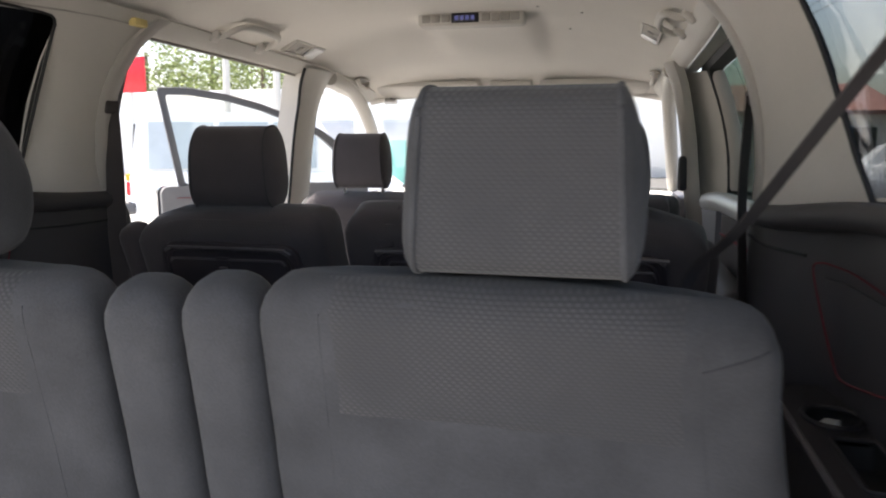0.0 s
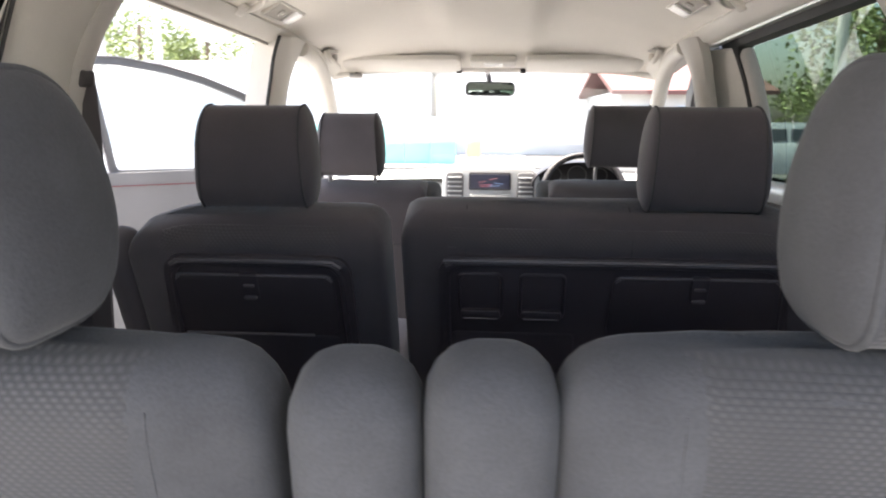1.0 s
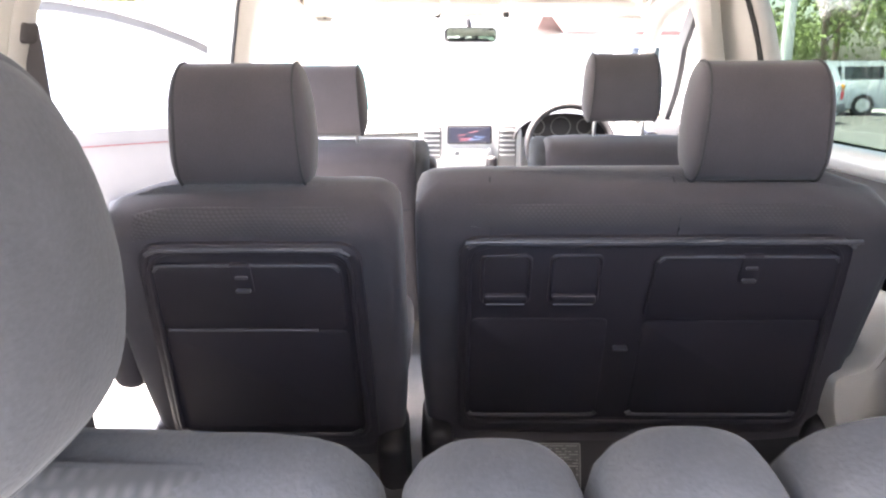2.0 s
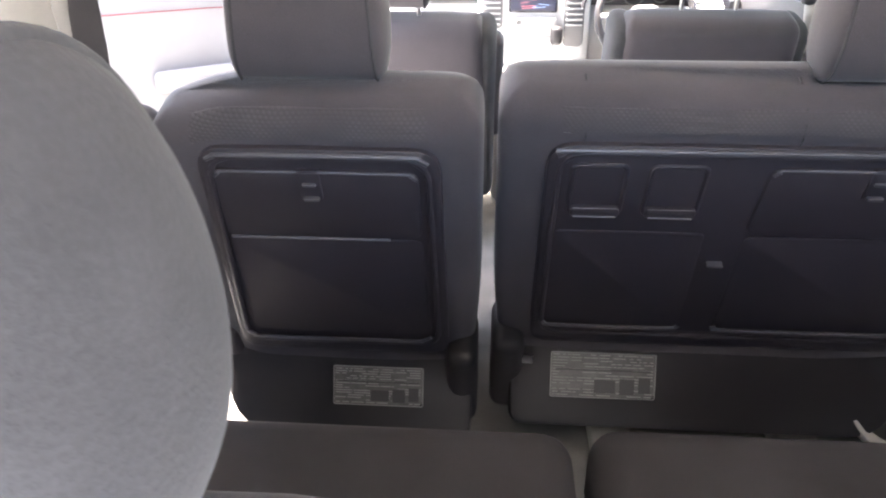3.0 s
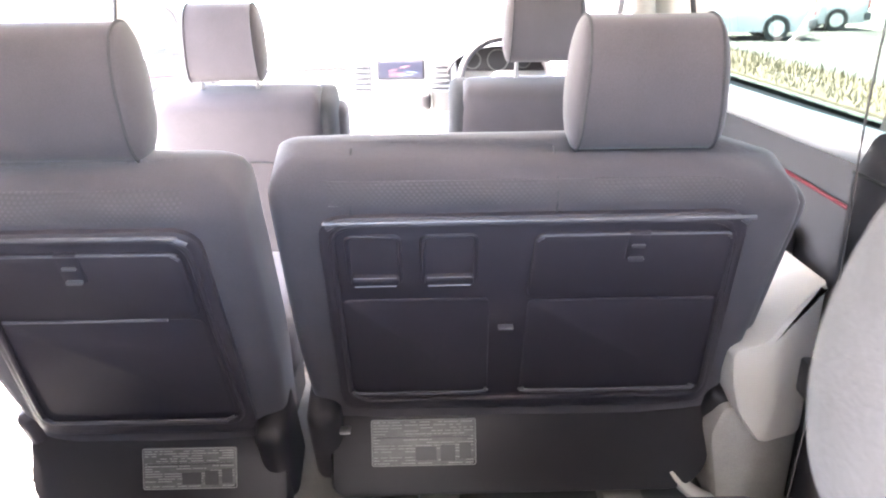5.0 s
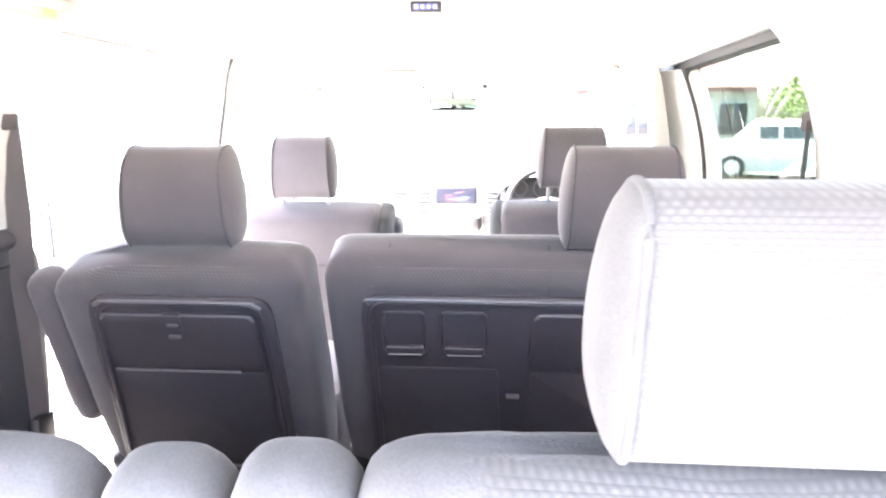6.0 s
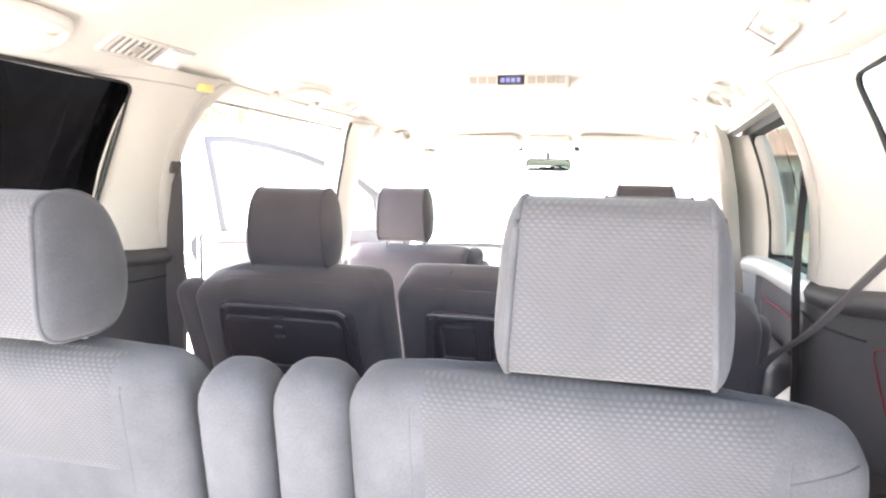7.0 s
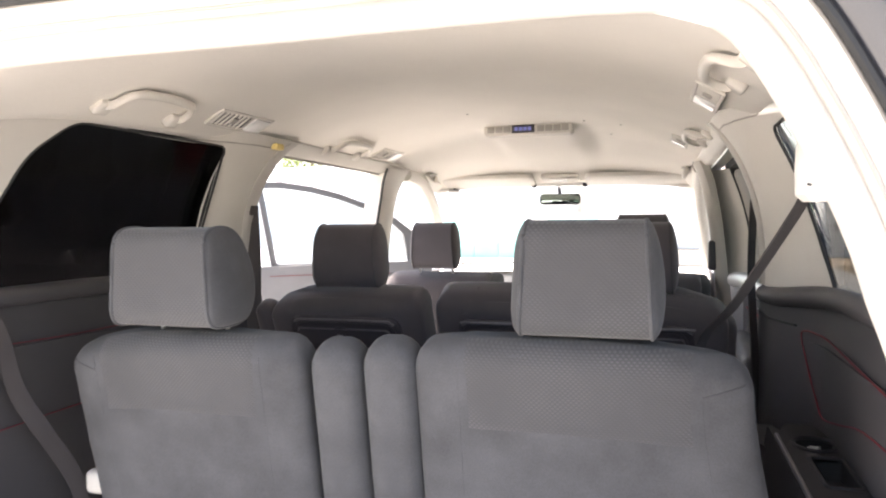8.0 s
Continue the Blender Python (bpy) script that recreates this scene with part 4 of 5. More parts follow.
seat_knit(bench, 0.867, 0.17, -0.35, 0.34, 9.0, R2H + 0.01, -0.006, fall)
part("side_armrest", box(0.385, 0.452, 0.03, 0.12, 0.32, 0.665, 0.032, 4), DARK_CLOTH, bench, "armrest folded up beside the backrest")
part("side_seam", tube([(-0.40, 0.03, 0.1 + 0.05 * k) for k in range(13)] + [(-0.39, 0.04, 0.715)], 0.003, 6), DARK_SEAM, bench)
for xs in (-0.305, 0.02):
    part("top_seam", tube([(xs, 0.002, 0.655), (xs, 0.000, 0.685), (xs, 0.006, 0.705), (xs, 0.022, 0.724), (xs, 0.045, 0.736), (xs, 0.085, 0.7405)], 0.0016, 6), DARK_SEAM, bench)
headrest("headrest", "charcoal cloth headrest over the bench seat", pose(0.458, 1.905, 0.842, 8), DARK_CLOTH, DARK_SEAM, None, 0.05, 0.208, "second-row headrests")

# Seat rails and feet on the floor.
for x in (0.12, 0.52, -0.30, -0.60):
    foot = thing("seat_rail", "beige plastic cover on a seat rail", "seat rail", pose(x, 1.98, 0.0), "seat rails")
    part("cover", box(-0.045, 0.045, -0.1, 0.5, 0.0, 0.05, 0.012), CARPET_PALE, foot)
    part("rail", box(-0.02, 0.02, -0.32, 0.7, 0.0, 0.018, 0.004), STEEL, foot)

# Front seats.
for x, y, word in ((-0.435, 3.0, "passenger"), (0.458, 3.1, "driver")):
    seat = thing("front_seat", "charcoal cloth front seat with piped side bolsters", "car seat", pose(x, y, 0.19, 16), "front seats")
    part("backrest", cushion(0.50, 0.16, 0.645, 0.035, 8.0, side=lambda k: 1.0 - 0.03 * ease((k - 0.6) / 0.4)), DARK_CLOTH, seat)
    for s in (-1, 1):
        # Velour instead of charcoal stands for window light falling on the bolsters.
        part("bolster", moved(cushion(0.075, 0.19, 0.58, 0.035, 3.0), s * 0.245, 0.035, 0.045), VELOUR, seat, "side bolster in grey velour for its lit look")
    part("back_seam", tube([(-0.225 + 0.045 * k, -0.081, 0.455 - 0.004 * (k % 2)) for k in range(11)], 0.003, 6), DARK_SEAM, seat)
    part("seat_cushion", box(-0.25, 0.25, 0.05, 0.58, 0.0, 0.2, 0.05, 4), DARK_CLOTH, seat).rotation_euler = (radians(-16), 0, 0)
    part("base", box(-0.2, 0.2, 0.05, 0.5, -0.19, 0.02, 0.02), BLACK_PLASTIC, seat).rotation_euler = (radians(-16), 0, 0)
headrest("headrest", "charcoal cloth headrest on the passenger seat", pose(-0.452, 2.83, 0.838, 8), DARK_CLOTH, DARK_SEAM, None, 0.05, 0.185, "front headrests")
headrest("headrest", "charcoal cloth headrest raised on chrome posts over the driver's seat", pose(0.458, 2.95, 0.868, 8), DARK_CLOTH, DARK_SEAM, None, 0.09, 0.20, "front headrests")
inner = thing("inner_armrest", "dark armrest folded upright beside the passenger seat", "armrest", pose(-0.163, 2.97, 0.44, 10))
part("pad", cushion(0.066, 0.11, 0.32, 0.03, 3.0), DARK_CLOTH, inner)
part("hinge", box(-0.06, -0.02, -0.02, 0.03, -0.02, 0.05, 0.008), BLACK_PLASTIC, inner)
# ---- dashboard ----
dash = thing("dashboard", "pale grey dashboard with a silver centre stack and a navigation screen", "dashboard")
prof = [(4.22, 0.30), (4.12, 0.42), (4.10, 0.60), (4.14, 0.69), (4.22, 0.72), (4.52, 0.725), (4.55, 0.30)]
part("body", loft([[(x, y + 0.05 * (1 - (x / 0.8) ** 2), z) for y, z in prof] for x in (-0.80 + 0.1 * i for i in range(17))]), DASH_GREY, dash, "pale grey padded dashboard")
# The pad's pale grey stands for glare that washes it out.
part("top_pad", loft([[(x, y, z + 0.02 * math.cos(x * 1.9)) for y, z in ((4.16, 0.70), (4.22, 0.725), (4.54, 0.722), (4.54, 0.70))] for x in (-0.80 + 0.1 * i for i in range(17))]), DASH_GREY, dash, "top pad painted pale for glare")
st = part("centre_panel", slab(round_rect(-0.235, 0.24, 0.36, 0.785, (0.03, 0.03, 0.07, 0.07)), 4.085, 4.3, 0.02), SILVER, dash, "silver centre panel")
part("screen_bezel", slab(round_rect(-0.104, 0.100, 0.668, 0.755, 0.010), 4.078, 4.1, 0.005), BLACK_PLASTIC, st)
scr = part("screen", slab(round_rect(-0.096, 0.092, 0.676, 0.746, 0.004), 4.074, 4.08, 0.002), SCREEN, st, "lit navigation screen")
rnd = random.Random(3)
for k in range(7):
    xa, za = rnd.uniform(-0.085, 0.04), rnd.uniform(0.685, 0.725)
    part("map_line", tube([(xa, 4.0725, za), (xa + rnd.uniform(0.02, 0.06), 4.0725, za + rnd.uniform(-0.008, 0.014))], 0.0012, 4), (SCREEN_RED, SCREEN_BLUE)[k % 2], scr)
for s in (-1, 1):
    vx = s * 0.172
    vent = part("air_vent", slab(round_rect(vx - 0.042, vx + 0.042, 0.53 if s > 0 else 0.60, 0.755, 0.02), 4.078, 4.1, 0.006), DOOR_CARD, st, "louvred air vent")
    for k in range(6):
        part("slat", box(vx - 0.034, vx + 0.034, 4.066, 4.08, 0.617 + 0.022 * k, 0.623 + 0.022 * k, 0.002), SILVER, vent)
part("disc_slot", box(-0.1, 0.1, 4.07, 4.09, 0.60, 0.65, 0.006), DASH_GREY, st)
part("dial", tube([(-0.06, 4.055, 0.63), (-0.06, 4.075, 0.63)], 0.011, 14), STEEL, st, "small metal dial")
part("control_panel", slab(round_rect(-0.12, 0.12, 0.44, 0.57, 0.02), 4.076, 4.1, 0.006), DASH_GREY, st)
for k in range(3):
    kx = -0.075 + 0.075 * k
    part("knob", tube([(kx, 4.05, 0.50), (kx, 4.08, 0.50)], 0.02, 16), SILVER, st)
part("glove_box", slab(round_rect(-0.74, -0.28, 0.42, 0.58, 0.03), 4.085, 4.12, 0.01), DASH_GREY, dash)
# the gauge binnacle: a hooded tunnel over a dark dial plate
HOOD = [(0.225 * math.cos(a), 0.118 * math.sin(a)) for a in (math.pi * k / 20 for k in range(21))]
hood = loft([[(0.42 + x * f, y, 0.695 + z * f) for x, z in HOOD] for y, f in ((4.03, 1.0), (4.02, 0.985), (4.03, 0.95), (4.17, 0.93), (4.19, 1.0), (4.03, 1.0))], False, False)
part("gauge_hood", hood, BLACK_PLASTIC, dash, "black gauge hood")
part("dial_plate", slab([(0.42 + x * 0.93, 0.695 + z * 0.93) for x, z in HOOD], 4.13, 4.16, 0.002), BLACK_PLASTIC, dash)
for gx, gr in ((0.31, 0.035), (0.42, 0.045), (0.53, 0.035)):
    part("gauge", tube([(gx + gr * math.cos(2 * math.pi * k / 24), 4.128, 0.742 + gr * math.sin(2 * math.pi * k / 24)) for k in range(24)], 0.003, 6, closed=True), LABEL_GREY, dash)
dash.location = (0, -0.17, 0.022)

wheel = thing("steering_wheel", "dark steering wheel with pale spokes and a round hub", "steering wheel", pose(0.43, 3.72, 0.70, 66))
part("rim", tube([(0.185 * math.cos(2 * math.pi * k / 40), 0.185 * math.sin(2 * math.pi * k / 40), 0) for k in range(40)], 0.015, 10, closed=True), BLACK_PLASTIC, wheel, "black leather rim")
part("hub", cushion(0.13, 0.12, 0.05, 0.02, 3.0), TRIM_DARK, wheel).location = (0, -0.01, -0.035)
for a in (0, 180, 250, 290):
    part("spoke", tube([(0.05 * math.cos(radians(a)), 0.05 * math.sin(radians(a)), -0.02), (0.18 * math.cos(radians(a)), 0.18 * math.sin(radians(a)), 0)], 0.014, 8), SILVER, wheel, "silver spoke")
part("column", tube([(0, 0, -0.03), (0, 0, -0.38)], 0.05, 12), BLACK_PLASTIC, wheel)

cons = thing("centre_console", "low pale console between the front seats with a gear lever", "console")
part("body", box(-0.16, 0.19, 3.45, 4.2, 0.0, 0.47, 0.04, 3), DASH_GREY, cons, "pale plastic body")
part("tray", box(-0.11, 0.14, 3.5, 3.8, 0.46, 0.478, 0.004), SILVER, cons)
part("gear_lever", tube([(0.10, 3.95, 0.47), (0.10, 3.90, 0.58)], 0.012, 8), STEEL, cons)
part("gear_knob", box(0.075, 0.125, 3.865, 3.925, 0.56, 0.64, 0.02, 3), BLACK_PLASTIC, cons)
phone = thing("phone_holder", "dark phone in a cradle on the centre stack", "phone holder", pose(0.115, 4.03, 0.56, -15))
part("phone", box(-0.035, 0.035, 0, 0.01, -0.06, 0.07, 0.005), BLACK_PLASTIC, phone)
part("arm", tube([(0, 0.01, 0), (0, 0.06, -0.01)], 0.01, 8), RUBBER, phone)

# ---- mirror, visors, roof console ----
mir = thing("rear_view_mirror", "dark framed rear-view mirror hanging from the windscreen", "mirror", pose(0.0, 3.70, 1.164, -5, 0, 13))
part("housing", slab(round_rect(-0.112, 0.112, -0.03, 0.032, 0.022), 0.0, 0.03, 0.004), BLACK_PLASTIC, mir)
part("glass", slab(round_rect(-0.106, 0.106, -0.025, 0.027, 0.018), -0.002, 0.001, 0.001), MIRROR, mir, "mirror glass")
part("stalk", tube([(0, 0.02, 0.02), (0, 0.04, 0.05), (0, 0.07, 0.085)], 0.012, 8), BLACK_PLASTIC, mir)
for s in (-1, 1):
    v = thing("sun_visor", "beige padded sun visor folded up over the windscreen", "sun visor", None, "sun visors")
    xa, xb = (-0.685, -0.128) if s < 0 else (0.148, 0.70)
    b = bmesh.new()
    o = round_rect(xa, xb, 0.0, 0.135, (0.03, 0.03, 0.03, 0.03))
    slab(o, -0.010, 0.012, 0.008, b)
    bmesh.ops.transform(b, matrix=pose(0, 3.67, 1.240, 70), verts=b.verts)
    part("pad", b, BEIGE, v)
    part("pivot", tube([(s * 0.69, 3.66, 1.235), (s * 0.655, 3.665, 1.235)], 0.009, 8), BEIGE, v)
    part("clip", box(s * 0.14 - 0.012, s * 0.14 + 0.012, 3.65, 3.68, 1.228, 1.25, 0.004), RUBBER, v)
lamp = thing("map_lamp", "small beige map lamp console above the mirror", "lamp", pose(0.01, 3.62, 1.262, -10))
part("housing", box(-0.1, 0.1, -0.05, 0.05, 0.0, 0.03, 0.012, 3), BEIGE, lamp)
part("lens", box(-0.04, 0.04, -0.035, 0.025, -0.004, 0.01, 0.004), LENS, lamp, "clear lamp lens")
dome = thing("dome_lamp", "small round lamp at the windscreen corner", "lamp", pose(-0.60, 3.66, 1.215))
part("base", tube([(-0.03, 0, 0.0), (0.03, 0, 0.0)], 0.014, 10), STEEL, dome)
part("socket", tube([(0.0, 0, 0.0), (0.0, 0.02, 0.03)], 0.01, 8), BLACK_PLASTIC, dome)

rc = thing("roof_console", "beige roof console with buttons and a small lit clock", "roof console", pose(-0.003, 2.70, 1.436))
part("face", slab(round_rect(-0.187, 0.187, -0.026, 0.026, 0.014), -0.012, 0.05, 0.006), BEIGE, rc)
part("clock", box(-0.066, 0.030, -0.0155, -0.01, -0.016, 0.017, 0.002), BLACK_PLASTIC, rc, "black clock display")
for k in range(4):
    part("digit_bar", box(-0.054 + 0.019 * k, -0.041 + 0.019 * k, -0.0175, -0.0150, -0.007, 0.008, 0), CLOCK_GLOW, rc, "blue lit display bar", False)
for k in range(4):
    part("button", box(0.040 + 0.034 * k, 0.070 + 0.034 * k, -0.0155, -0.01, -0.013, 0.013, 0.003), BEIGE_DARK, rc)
for k in range(3):
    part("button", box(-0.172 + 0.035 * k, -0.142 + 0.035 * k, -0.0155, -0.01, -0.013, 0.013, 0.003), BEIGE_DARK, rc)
for x, y in ((0.0, 2.72), (0.24, 2.6), (0.38, 2.65), (-0.16, 2.3), (0.32, 3.0)):
    pin = thing("roof_clip", "small dark clip in the headliner", "clip", pose(x, y, roof_z(x, y)), "headliner clips")
    part("cap", tube([(0, 0, -0.003), (0, 0, 0.006)], 0.005, 10), BEIGE_DARK, pin)


def roof_frame(side, x, y, tilt=1.0):
    """A pose on the sloping edge of the headliner: local x along the car, local z out of the liner, pointing down."""
    z = roof_z(x, y)
    slope = (roof_z(abs(x) + 0.03, y) - roof_z(abs(x) - 0.03, y)) / 0.06
    nrm = Vector((side * slope * tilt, 0, -1)).normalized()
    along = Vector((0, 1, 0))
    m = Matrix((along, nrm.cross(along), nrm)).transposed().to_4x4()
    m.translation = (side * abs(x), y, z)
    return m


for side in (-1, 1):
    for y0, y1 in ((1.01, 1.265) if side > 0 else (1.03, 1.285), (2.18, 2.47)):
        m = roof_frame(side, 0.665, (y0 + y1) / 2, 1.6)
        g = thing("grab_handle", "beige folding grab handle on the roof rail", "grab handle", m, "grab handles")
        h = (y1 - y0) / 2
        b = bmesh.new()
        u = -side * (0.72 if side > 0 else 1.0)
        path = smooth_line([(-h, -u * 0.016, 0.004), (-h + 0.003, u * 0.0, 0.018), (-h + 0.014, u * 0.038, 0.026), (-h + 0.045, u * 0.058, 0.030), (0, u * 0.064, 0.030), (h - 0.045, u * 0.058, 0.030), (h - 0.014, u * 0.038, 0.026), (h - 0.003, 0, 0.018), (h, -u * 0.016, 0.004)], 5)
        part("bar", loft([[p + Vector((0, 0.012 * math.cos(a), 0.009 * math.sin(a))) for a in (2 * math.pi * k / 10 for k in range(10))] for p in path], True, True, b), BEIGE, g)
        for e in (-1, 1):
            part("foot", box(e * (h - 0.004) - 0.022, e * (h - 0.004) + 0.022, -u * 0.024 - 0.022, -u * 0.024 + 0.022, -0.012, 0.014, 0.009, 3), BEIGE, g)
    for y in (1.53, 2.72):
        m = roof_frame(side, 0.603 if side > 0 and y > 2 else 0.638, y, 1.4)
        m.translation.z -= 0.003
        vt = thing("roof_vent", "beige louvred air vent with a reading lamp beside it", "air vent", m, "roof vents")
        part("frame", ring_box(-0.135, 0.135, -0.038, 0.038, 0.010, 0.007), BEIGE, vt)
        part("housing", box(-0.130, 0.130, -0.034, 0.034, -0.04, -0.002, 0.004), BEIGE, vt)
        part("backing", box(-0.125, 0.030, -0.030, 0.030, -0.01, 0.0005, 0), DOOR_CARD, vt)
        for k in range(7):
            part("slat", box(-0.118 + 0.021 * k, -0.110 + 0.021 * k, -0.029, 0.029, -0.002, 0.004, 0.001), BEIGE, vt)
        part("nozzle", box(-0.055, -0.030, -0.012, 0.012, 0.0, 0.009, 0.003), BEIGE_DARK, vt)
        part("lamp_lens", box(0.040, 0.124, -0.029, 0.029, 0.0, 0.008, 0.004), LENS, vt, "clear lamp lens")
    m = roof_frame(side, 0.655, 3.40)
    g = thing("grab_handle", "beige grab handle on the front pillar", "grab handle", m, "grab handles")
    path = smooth_line([(-0.07, 0, 0.0), (-0.05, 0, 0.03), (0, 0, 0.045), (0.05, 0, 0.03), (0.07, 0, 0.0)], 5)
    part("bar", tube(path, 0.011, 8), BEIGE, g)
    # Flat darker plate: the shadow round the handle, drawn as colour.
    part("recess_shade", slab(round_rect(-0.08, 0.08, -0.025, 0.025, 0.02), 0, 0.004, 0.002), BEIGE_DARK, g).matrix_basis = pose(0, 0, 0.003, 90)
    tab = thing("yellow_tab", "small yellow tab at the top of the door pillar", "tab", pose(0.705, 1.86, 1.316) if side > 0 else pose(-0.674, 1.80, 1.308), "yellow tabs")
    part("plate", box(-0.012, 0.012, -0.024, 0.024, -0.014, 0.006, 0.004), YELLOW, tab)


# ---- belts ----
def belt_strip(points, width, across):
    """A webbing strip along points; across: the direction of its width."""
    a = Vector(across).normalized() * width / 2
    rings = []
    pts = smooth_line(points, 6)
    for i, p in enumerate(pts):
        d = (pts[min(i + 1, len(pts) - 1)] - pts[max(i - 1, 0)]).normalized()
        n = d.cross(a).normalized() * 0.0012
        rings.append([p - a - n, p + a - n, p + a + n, p - a + n])
    return loft(rings)


for side in (-1, 1):
    bt = thing("seat_belt", "dark second-row seat belt hanging down the door pillar", "seat belt", None, "second-row belts")
    x = side * 0.775
    part("webbing", belt_strip([(x, 1.80, 1.10), (x - side * 0.005, 1.80, 0.9), (x + side * 0.01, 1.81, 0.6), (x + side * 0.005, 1.82, 0.3), (x, 1.83, 0.05)], 0.046, (0.8, 0.6, 0) if side < 0 else (0.5, 0.86, 0)), BELT, bt)
    part("guide", box(x - 0.008, x + 0.015, 1.775, 1.825, 1.08, 1.115, 0.008, 3), BELT, bt, "dark belt guide")
    part("tongue", box(x - 0.012, x + 0.012, 1.785, 1.845, 0.40, 0.47, 0.008), BLACK_PLASTIC, bt, "black belt tongue")
bt = thing("seat_belt", "dark third-row seat belt slanting from the rear pillar", "seat belt", None, "third-row belts")
part("webbing", belt_strip([(0.704, 0.612, 1.100), (0.722, 0.76, 1.104), (0.74, 0.90, 1.085), (0.732, 0.97, 1.05), (0.70, 1.06, 0.972), (0.662, 1.14, 0.89), (0.617, 1.215, 0.82), (0.60, 1.24, 0.74)], 0.042, (0.5, 0.85, -0.1)), BELT, bt)
loop = smooth_line([(0.655, 0.66, 1.199), (0.685, 0.64, 1.199), (0.714, 0.625, 1.196), (0.726, 0.62, 1.180), (0.728, 0.62, 1.14), (0.726, 0.62, 1.10)], 5)
b = loft([[p + Vector((0.010 * math.cos(a), 0.016 * math.sin(a), 0.008 * math.cos(a))) for a in (2 * math.pi * k / 12 for k in range(12))] for p in loop])
merge(b, loft([[(0.708 + dx * w, 0.622 + dy, z) for dx, dy in ((-1, -0.006), (-0.7, -0.018), (0.7, -0.018), (1, -0.006), (1, 0.016), (-1, 0.016))] for z, w in ((1.082, 0.012), (1.09, 0.021), (1.12, 0.022), (1.15, 0.020), (1.165, 0.012))]))
part("guide", b, BEIGE, bt, "beige belt guide loop")
bt = thing("seat_belt", "dark third-row seat belt hanging beside the rear wall", "seat belt", None, "third-row belts")
part("webbing", belt_strip([(-0.862, 0.87, 0.88), (-0.848, 0.90, 0.80), (-0.828, 0.915, 0.69), (-0.805, 0.97, 0.575), (-0.79, 1.02, 0.48), (-0.78, 1.04, 0.40), (-0.77, 1.05, 0.2)], 0.040, (0.15, 0.8, 0.6)), BELT, bt)
part("buckle", box(-0.722, -0.668, 0.985, 1.025, 0.445, 0.50, 0.014, 3), BEIGE, bt, "pale buckle")

# ---- trays and trim in the load bay ----
tray = thing("cup_tray", "black cup holder tray moulded beside the third-row seat", "cup holder", pose(0.850, 1.325, 0.585))
CUP = [(-0.008 + 0.042 * math.cos(2 * math.pi * k / 24), 0.050 * math.sin(2 * math.pi * k / 24)) for k in range(24)]
BIN = rounded([(-0.036, -0.258), (0.026, -0.258), (0.026, -0.088), (-0.036, -0.088)], 0.012)
part("top", curved_plate(rounded([(-0.075, -0.50), (0.046, -0.50), (0.046, 0.16), (-0.040, 0.16), (-0.075, 0.05)], 0.02), [CUP, BIN], lambda x, y, d: (x, y, -d), 0.008, 0.3), BLACK_PLASTIC, tray)
part("cup_wall", loft([[(x, y, z) for x, y in CUP] for z in (-0.002, -0.046)] + [[(-0.008 + 0.02 * (x + 0.008), 0.02 * y, -0.047) for x, y in CUP]], True, False), RUBBER, tray, "deep round cup well")
part("bin_wall", loft([[(x, y, z) for x, y in BIN] for z in (-0.002, -0.044)] + [[(-0.005 + 0.02 * x, -0.173 + 0.02 * (y + 0.173), -0.045) for x, y in BIN]], True, False), RUBBER, tray, "square bin well")
part("skirt", curved_plate(rounded([(-0.50, -0.13), (0.15, -0.13), (0.15, -0.004), (-0.50, -0.004)], 0.01), [], lambda y, z, d: (-0.078 + d + 0.15 * z, y, z), 0.010, 0.3), BLACK_PLASTIC, tray)
part("cup_ring", tube([(x, y, 0.001) for x, y in CUP], 0.005, 8, closed=True), BLACK_PLASTIC, tray)
part("bin_rim", tube([(x, y, 0.001) for x, y in BIN], 0.004, 8, closed=True), BLACK_PLASTIC, tray)
part("tray_lip", tube([(-0.074, y, 0.002) for y in (-0.5, -0.2, 0.0, 0.05)], 0.005, 8), EDGE_PLASTIC, tray)
scrap = thing("foil_scrap", "small crumpled shiny wrapper in the cup holder", "wrapper", pose(0.843, 1.325, 0.572))
b = bmesh.new()
bmesh.ops.create_icosphere(b, subdivisions=2, radius=0.017)
for v in b.verts:
    v.co *= 1 + 0.5 * noise.noise(v.co * 90)
    v.co.z *= 0.6
part("foil", b, SILVER, scrap, "", False)
wa = thing("sill_trim", "pale beige plastic cover at the foot of the door pillar", "trim")
part("cover", slab(rounded([(0.765, 0.215), (0.845, 0.24), (0.845, 0.58), (0.795, 0.53), (0.745, 0.448), (0.684, 0.432), (0.690, 0.36), (0.712, 0.29)], 0.02), 1.93, 2.10, 0.014), BEIGE, wa)
part("lower_cover", slab(rounded([(0.72, 0.0), (0.862, 0.0), (0.862, 0.27), (0.80, 0.26), (0.70, 0.29), (0.678, 0.22), (0.70, 0.10)], 0.02), 1.965, 2.25, 0.014), CARPET_PALE, wa, "grey-beige lower cover")
shield = thing("seat_side_shield", "beige plastic rim curving down beside the bench foot", "trim")
path = smooth_line([(0.582, 2.06, 0.165), (0.590, 2.03, 0.155), (0.612, 2.00, 0.115), (0.655, 1.985, 0.070), (0.71, 1.975, 0.040), (0.75, 1.97, 0.020)], 6)
part("rim", loft([[p + Vector((0.008 * math.cos(a), 0.022 * math.sin(a), 0.012 * math.cos(a))) for a in (2 * math.pi * k / 12 for k in range(12))] for p in path]), BEIGE, shield)
scrap = thing("dry_leaf", "tiny curled orange-brown leaf scrap on the seat cushion", "leaf", pose(-0.425, 1.395, 0.378, 0, 0, 35))
